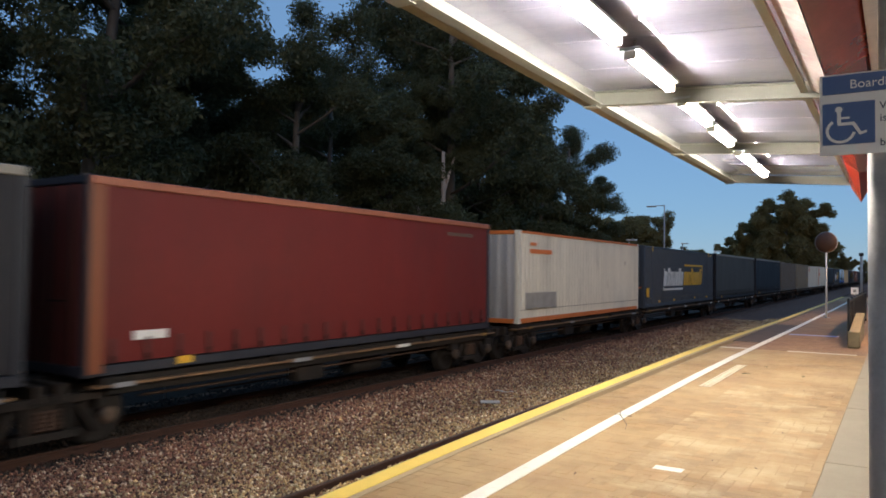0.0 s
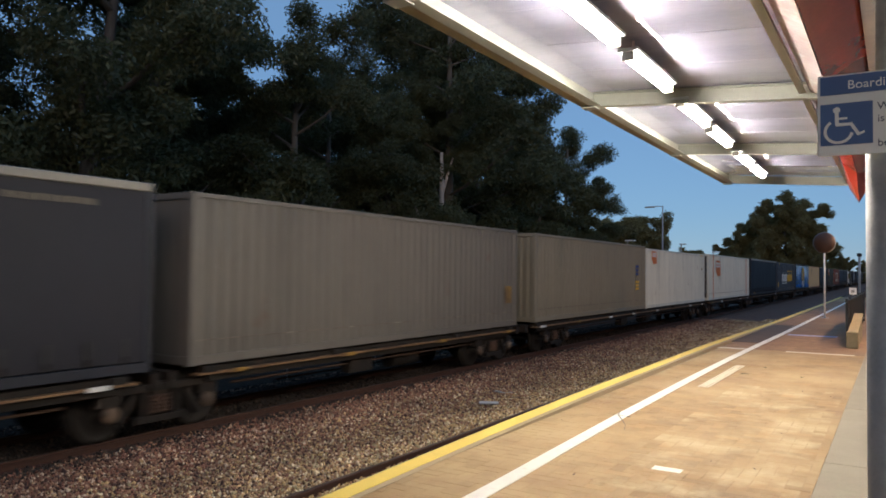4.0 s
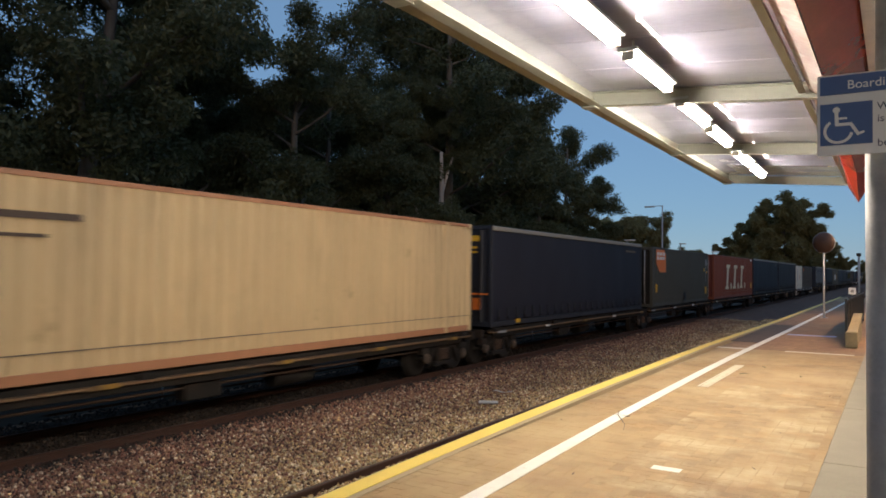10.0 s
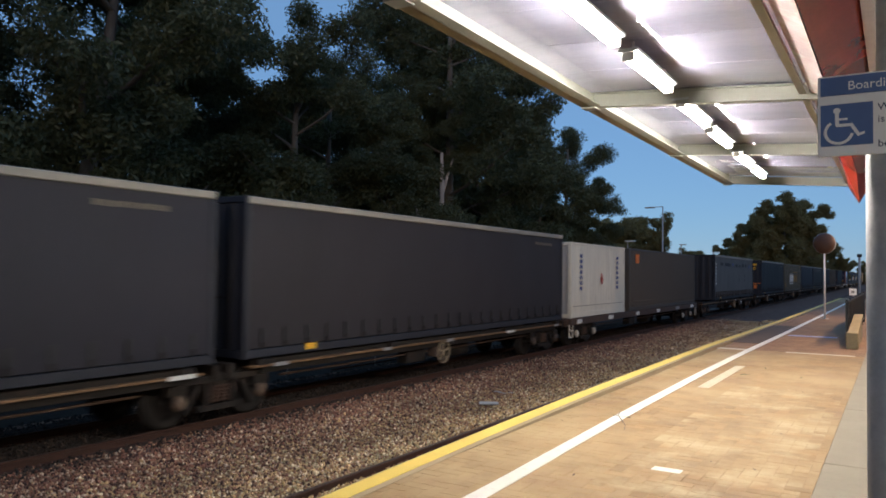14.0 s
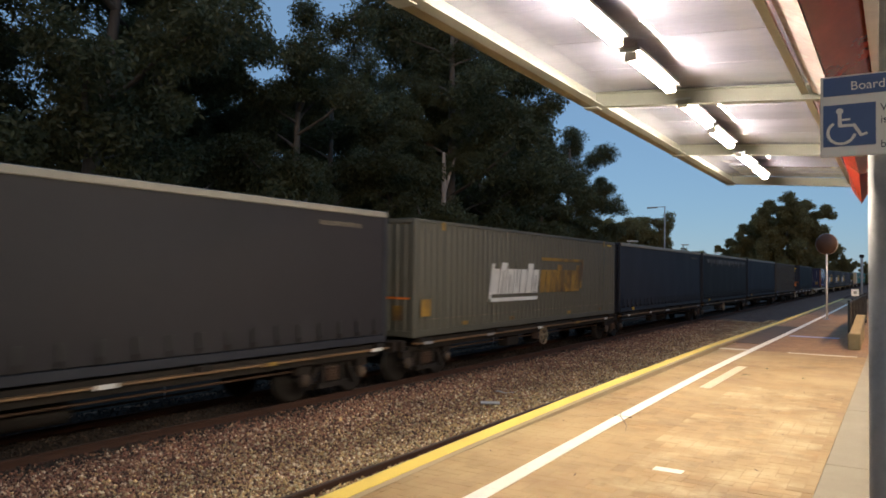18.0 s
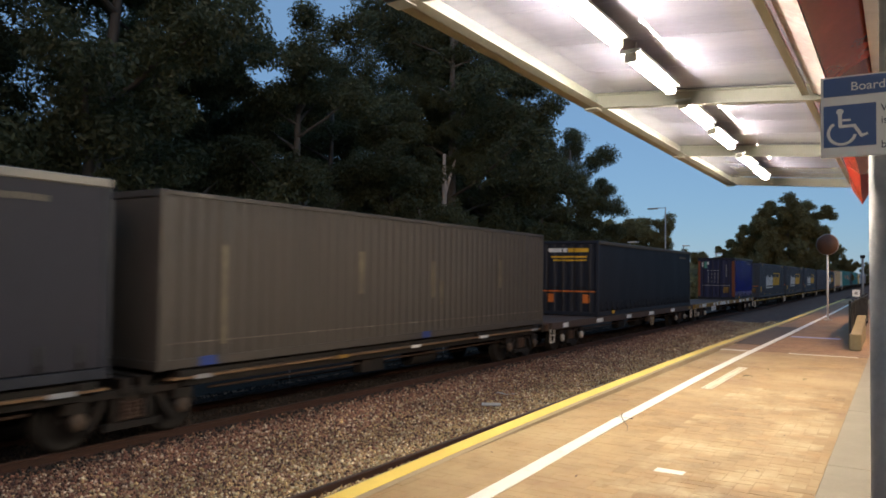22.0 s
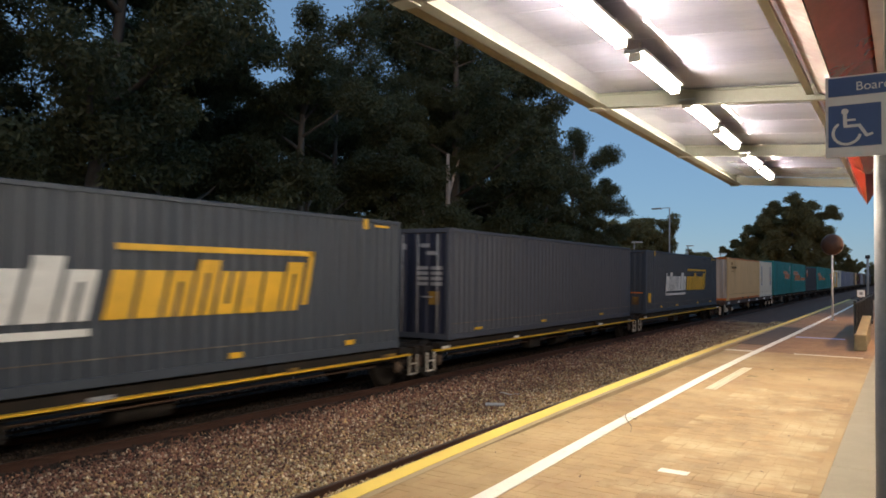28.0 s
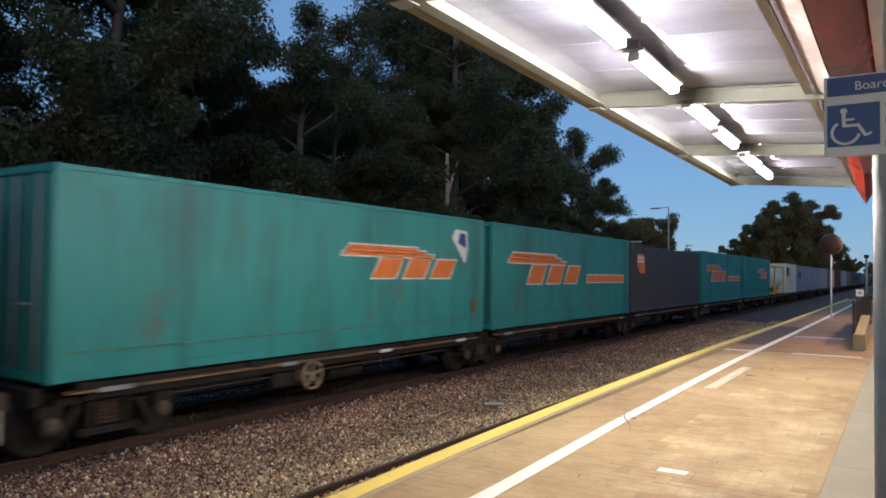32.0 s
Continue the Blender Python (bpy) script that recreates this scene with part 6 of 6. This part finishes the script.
def build_trees():
    kinds = [tree_meshes(11, 17, 5.2, 0.1, 76000, 0.2), tree_meshes(23, 19, 5.6, 0.14, 76000, 0.2), tree_meshes(37, 15, 4.8, 0.12, 66000, 0.2), tree_meshes(41, 18, 5.0, 0.08, 76000, 0.2)]
    far = [tree_meshes(53, 12, 4.4, 0.08, 52000, 0.34), tree_meshes(67, 22, 6.6, 0.08, 80000, 0.5)]

    def put(mesh_pair, x, y, turn, scale, leaf_mat, label, group):
        t = holder("gum_tree", label, "tree", group, Matrix.Translation((x, y, -1.45)) @ Matrix.Rotation(turn, 4, "Z"))
        part("trunk", mesh_pair[0], M_BARK, t, "", Matrix.Scale(scale, 4))
        part("crown", mesh_pair[1], leaf_mat, t, "", Matrix.Scale(scale, 4))

    # one pale forked tree stands nearer the line
    t = holder("gum_tree", "forked gum tree with two pale bare stems", "tree", "gum trees behind the railway", (-21.0, 32.8, -1.45))
    for pts, radii in ((((0, 0.25, 0), (0, 0.2, 1.3), (0.05, 0.55, 3.6), (0.1, 0.72, 5.6), (0.1, 0.75, 7.5), (0.1, 0.7, 9.5)), (0.32, 0.27, 0.22, 0.17, 0.13, 0.08)),
                       (((0.1, 0.75, 7.2), (0.1, 1.2, 8.1), (0.1, 1.9, 9.4)), (0.11, 0.09, 0.05)),
                       (((0.1, -0.25, 0), (0.1, -0.22, 2.0), (0.1, -0.12, 3.7), (0.0, -0.75, 5.0), (-0.1, -1.5, 6.4)), (0.22, 0.18, 0.16, 0.11, 0.06)),
                       (((0.0, -0.6, 4.7), (-0.1, -1.3, 5.4)), (0.06, 0.03))):
        bm = bmesh.new()
        limb(bm, pts, radii)
        part("stem", bm, M_PALEBARK, t)
    part("crown", kinds[2][1], M_LEAF, t, "", Matrix.Translation((-0.8, 1.2, 6.6)) @ Matrix.Scale(0.5, 4))
    for x, y, tilt in ((-24.3, 25.3, -17), (-22.0, 30.9, 19)):
        t = holder("tree_trunk", "thin leaning tree trunk among the gums", "tree trunk", "", Matrix.Translation((x, y, -1.45)) @ Matrix.Rotation(radians(tilt), 4, "X"))
        part("stem", rod(0.14, 4.6, 9, 0.08), M_PALEBARK, t, "", (0, 0, 2.2))
    rng = random.Random(4)
    row = [(-21, -4, 1, 1.0), (-20, 2.5, 0, 1.0), (-22.5, 7.5, 3, 1.05), (-20.5, 12.5, 1, 0.95), (-23.5, 17, 0, 1.1), (-21, 22, 3, 0.8), (-24, 26.5, 1, 0.72), (-22, 31, 2, 0.86), (-22.5, 36, 1, 1.12), (-24.5, 40.5, 0, 1.32), (-23.5, 43.0, 3, 1.1), (-26.0, 47.5, 1, 0.86), (-25.5, 52.5, 2, 0.8), (-22.6, 54.0, 1, 0.8), (-23.4, 52.0, 0, 0.82), (-22.2, 56.6, 3, 0.78), (-26.5, 60.0, 2, 0.75),
           (-27.5, 13, 2, 0.95), (-27, 19.5, 3, 0.85), (-28, 24.5, 2, 0.85), (-28, 29.5, 0, 0.78), (-28, 34.5, 2, 0.98), (-29, 40, 1, 0.88), (-28.5, 46, 3, 0.95), (-29.5, 50.5, 1, 0.8),
           (-31, 22, 1, 0.88), (-33, 29, 0, 0.8), (-32, 37, 3, 1.0), (-34, 46, 1, 1.0), (-34, 55, 0, 0.95), (-37, 66, 2, 1.0)]
    for x, y, k, s in row:
        put(kinds[k], x, y, rng.uniform(0, 6.28), s, M_LEAF, "tall dark gum tree with pale trunk and ragged leaves", "gum trees behind the railway")
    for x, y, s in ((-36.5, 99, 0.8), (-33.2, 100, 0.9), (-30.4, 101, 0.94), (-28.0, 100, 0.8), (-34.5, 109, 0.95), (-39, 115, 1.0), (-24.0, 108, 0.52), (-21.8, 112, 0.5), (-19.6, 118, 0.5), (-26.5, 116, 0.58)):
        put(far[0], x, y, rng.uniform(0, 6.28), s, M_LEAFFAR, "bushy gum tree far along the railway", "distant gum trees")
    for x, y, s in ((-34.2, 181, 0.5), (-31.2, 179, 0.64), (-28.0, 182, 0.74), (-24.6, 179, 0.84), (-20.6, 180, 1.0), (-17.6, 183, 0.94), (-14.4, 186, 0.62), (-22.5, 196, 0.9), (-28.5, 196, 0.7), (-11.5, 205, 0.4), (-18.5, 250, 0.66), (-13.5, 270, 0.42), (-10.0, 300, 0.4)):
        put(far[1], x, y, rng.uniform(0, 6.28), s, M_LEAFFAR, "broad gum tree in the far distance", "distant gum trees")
    # low scrub along the line, too dense to count
    rngs = np.random.default_rng(9)
    n = 42000
    y = rngs.uniform(60, 420, n)
    x = -16 - rngs.uniform(0, 1, n) * 0.14 * y - 4
    top = 2.6 + 1.8 * np.sin(y * 0.11) * np.sin(y * 0.031 + 1) + np.clip((y - 110) * 0.03, 0, 4.5)
    z = -1.4 + rngs.uniform(0, 1, n) ** 0.7 * top
    c = np.stack([x, y, z], 1)
    d = rngs.normal(0, 0.5, (n, 3))
    e = rngs.normal(0, 0.35, (n, 3))
    v = np.stack([c - d, c - e, c + d, c + e], 1).reshape(-1, 3)
    me = bpy.data.meshes.new("scrub")
    me.from_pydata(v.tolist(), [], np.arange(n * 4).reshape(-1, 4).tolist())
    tagged(part("distant_scrub", me, M_LEAFFAR), "low dark scrub along the far railway", "scrub", "", "stuff")
    # dense woodland that closes the view behind the first trees
    n = 90000
    x = -38 - rngs.uniform(0, 1, n) * 26
    y = rngs.uniform(-25, 86, n)
    top = 6.5 + 2.5 * np.sin(y * 0.21) + 1.5 * np.sin(y * 0.53 + x * 0.2)
    z = -1.4 + rngs.uniform(0, 1, n) * top
    c = np.stack([x, y, z], 1)
    d = rngs.normal(0, 0.45, (n, 3))
    e = rngs.normal(0, 0.3, (n, 3))
    v = np.stack([c - d, c - e, c + d, c + e], 1).reshape(-1, 3)
    me = bpy.data.meshes.new("woodland")
    me.from_pydata(v.tolist(), [], np.arange(n * 4).reshape(-1, 4).tolist())
    tagged(part("woodland", me, M_LEAF), "dense dark woodland behind the gum trees", "woodland", "", "stuff")
    # unseen belt of trees, added to keep low sky off the far train
    n = 36000
    y = rngs.uniform(-60, 330, n)
    x = 13 + rngs.uniform(0, 1, n) * 9
    z = -1.4 + rngs.uniform(0, 1, n) * (8.5 + 2.5 * np.sin(y * 0.17) + 1.5 * np.sin(y * 0.41))
    c = np.stack([x, y, z], 1)
    d = rngs.normal(0, 0.6, (n, 3))
    e = rngs.normal(0, 0.45, (n, 3))
    v = np.stack([c - d, c - e, c + d, c + e], 1).reshape(-1, 3)
    me = bpy.data.meshes.new("woodland")
    me.from_pydata(v.tolist(), [], np.arange(n * 4).reshape(-1, 4).tolist())
    tagged(part("woodland", me, M_LEAF), "unseen belt of trees added to block low sky", "woodland", "", "stuff")
    # lighting mast and broken fence posts beyond the train
    l = holder("street_lamp", "slim grey lamp mast with a short arm", "street lamp", "", (-18, 67, -1.4))
    part("mast", rod(0.09, 9.2, 10, 0.05), M_STEEL, l, "", (0, 0, 4.6))
    part("arm", box(1.3, 0.06, 0.06), M_STEEL, l, "", (-0.6, -0.2, 9.15))
    part("head", box(0.9, 0.3, 0.12, 0.03), M_STEEL, l, "", (-1.1, -0.25, 9.1))
    for x, y, z, wide in ((-17.0, 53.6, 4.05, 0.7), (-17.0, 69.6, 4.4, 0.6), (-17.0, 83.8, 4.05, 0.8)):
        l = holder("car_park_lamp", "low grey lamp post with a flat pale head", "lamp post", "lamp posts beyond the train", (x, y, -1.4))
        part("mast", rod(0.05, z + 1.35, 8), M_STEEL, l, "", (0, 0, (z + 1.35) / 2))
        part("head", box(wide, 0.5, 0.09, 0.02), M_WHITE, l, "", (wide * 0.3, 0, z + 1.4))
    for k in range(9):
        f = holder("fence_post", "bent grey steel fence post with a leaning top", "fence post", "fence posts beyond the train", (-14.6, 3.0 + k * 4.1, -1.55))
        part("upright", rod(0.022, 1.5, 8), M_POST, f, "", (0, 0, 0.75))
        part("leaning_top", rod(0.018, 0.55, 8), M_POST, f, "", Matrix.Translation((0.0, 0.14, 1.7)) @ Matrix.Rotation(radians(-32), 4, "X"))


# ---- build ----
build_ground()
build_shade_strip()
build_tracks()
build_platform()
build_canopy()
build_sign()
build_unseen_side()
build_platform_end()
build_trees()
LOADS = make_containers()
WAGONS = make_wagons()
stones("ballast_stones", "loose grey-brown crushed ballast stones", M_STONE, 135000, (-9.6, -3.75), (1.0, 50.0), bed_z, 0.034, lambda x: np.clip((x + 9.6) / 3.0, 0, 1))
stones("stained_ballast", "dark rust-stained ballast beside the freight track", M_DARKSTONE, 60000, (-10.3, -6.2), (3.0, 48.0), bed_z, 0.034, lambda x: np.clip((-6.2 - x) / 2.8, 0, 1) * np.clip((x + 10.4) / 0.8, 0, 1))
# stones coloured dark as the train's shade
stones("oily_ballast", "ballast between the freight rails, coloured as train shade", M_SHADESTONE, 26000, (-13.3, -9.7), (2.0, 46.0), bed_z, 0.036, lambda x: np.clip((-9.6 - x) / 0.7, 0, 1))


def build_pavers():
    """Clay pavers laid square in a herringbone, the nearest as single bricks."""
    parent = bpy.data.objects["platform"]
    a, b, gap = 0.23, 0.115, 0.002
    single = (box(a - gap, b - gap, 0.05, 0.003), box(b - gap, a - gap, 0.05, 0.003))
    rng = random.Random(2)
    rows = {"near": ([], []), "far": ([], [])}
    count = 0
    offset = parent.matrix_basis.translation
    for j in range(0, 430):
        for i in range(-1, 25):
            # a step in four starts a brick across, another one a brick along
            turn = (i - j) % 4
            if turn in (0, 3):
                across = turn == 0
                sx, sy = (a, b) if across else (b, a)
                cx, cy = -3.25 + i * b + sx / 2, 3.0 + j * b + sy / 2
                x0, x1 = max(cx - sx / 2, -3.25), min(cx + sx / 2, -0.535)
                if x1 - x0 < 0.01:
                    continue
                whole = x1 - x0 > sx - 0.001
                cx, sx = (x0 + x1) / 2, x1 - x0
                z = -0.026 + rng.uniform(-0.001, 0.001)
                if whole and count < 300 and -1.95 < cx < -0.54 and 5.2 < cy < 11.5:
                    part("paver", single[0 if across else 1], M_BRICK, parent, "", Vector((cx, cy, z)) - offset)
                    count += 1
                else:
                    bm_pts, bm_faces = rows["near" if cy < 16.7 else "far"]
                    n = len(bm_pts)
                    hx, hy = sx / 2 - gap / 2, sy / 2 - gap / 2
                    for dz, inset in ((-0.03, 0), (0.0225, 0), (0.025, 0.0025)):
                        for ux, uy in ((-1, -1), (1, -1), (1, 1), (-1, 1)):
                            bm_pts.append((cx + ux * (hx - inset) - offset.x, cy + uy * (hy - inset) - offset.y, z + dz - offset.z))
                    for q in (0, 4):
                        for k in range(4):
                            bm_faces.append((n + q + k, n + q + (k + 1) % 4, n + q + 4 + (k + 1) % 4, n + q + 4 + k))
                    bm_faces.append((n + 8, n + 9, n + 10, n + 11))
    for (pts, faces), material in zip(rows.values(), (M_BRICKS, M_REDBRICKS)):
        me = bpy.data.meshes.new("pavers")
        me.from_pydata(pts, [], faces)
        ob = part("paving", me, material, parent)
        ob["kind"] = "stuff"


def build_litter():
    """What lies about: a twig and leaves on the paving, torn rubber on the ballast."""
    way = [Vector((-2.69, 8.22, 0.006)), Vector((-2.62, 7.95, 0.016)), Vector((-2.5, 7.7, 0.02)), Vector((-2.4, 7.5, 0.012)), Vector((-2.34, 7.28, 0.006))]
    bm = bmesh.new()
    rings = []
    for k, p in enumerate(way):
        r = 0.0055 * (1 - 0.12 * k)
        rings.append([bm.verts.new(p + Vector((0.9 * math.cos(a), 0.4 * math.cos(a), math.sin(a))) * r) for a in (0.3, 1.55, 2.8, 4.06, 5.3)])
    for a, b in zip(rings, rings[1:]):
        for k in range(5):
            bm.faces.new((a[k], a[(k + 1) % 5], b[(k + 1) % 5], b[k]))
    bm.faces.new(rings[0])
    bm.faces.new(rings[-1])
    bmesh.ops.recalc_face_normals(bm, faces=bm.faces[:])
    tagged(part("twig", bm, M_BARK), "thin dry twig fallen across the white line", "twig")
    for x, y, turn, long in ((-2.04, 12.38, 0.4, 0.16), (-1.91, 13.49, 2.1, 0.13), (-1.24, 12.54, 1.2, 0.09)):
        bm = bmesh.new()
        spine = [bm.verts.new((long * (u - 0.5), 0, 0.004 + 0.012 * math.sin(u * 3.1))) for u in (0, 0.25, 0.5, 0.75, 1)]
        for side in (-1, 1):
            rim = [bm.verts.new((long * (u - 0.5), side * long * 0.16 * w, 0.006 + 0.018 * w)) for u, w in ((0.2, 0.8), (0.5, 1.0), (0.8, 0.6))]
            for q in ((spine[0], spine[1], rim[0]), (spine[1], spine[2], rim[1], rim[0]), (spine[2], spine[3], rim[2], rim[1]), (spine[3], spine[4], rim[2])):
                bm.faces.new(q)
        tagged(part("fallen_leaf", bm, M_LEAF, None, "", Matrix.Translation((x, y, 0.0)) @ Matrix.Rotation(turn, 4, "Z")), "curled green leaf fallen on the paving", "leaf", "fallen leaves on the platform")
    bm = bmesh.new()
    grid = [[bm.verts.new((0.5 * (u - 0.5), (0.16 - 0.09 * u) * (v - 0.5), 0.03 + 0.07 * (u - 0.4) ** 2 - 0.05 * (v - 0.5) ** 2 + 0.012 * math.sin(u * 9))) for v in (0, 0.33, 0.66, 1)] for u in (0, 0.2, 0.4, 0.6, 0.8, 1)]
    for a, b in zip(grid, grid[1:]):
        for k in range(3):
            bm.faces.new((a[k], b[k], b[k + 1], a[k + 1]))
    bmesh.ops.solidify(bm, geom=bm.faces[:], thickness=0.012)
    tagged(part("rubber_scrap", bm, M_STEEL, None, "", Matrix.Translation((-8.0, 15.75, float(bed_z(-8.0)) + 0.03)) @ Matrix.Rotation(-0.1, 4, "Z")), "curved grey scrap of torn rubber on the ballast", "scrap")


build_pavers()
build_litter()
motions()
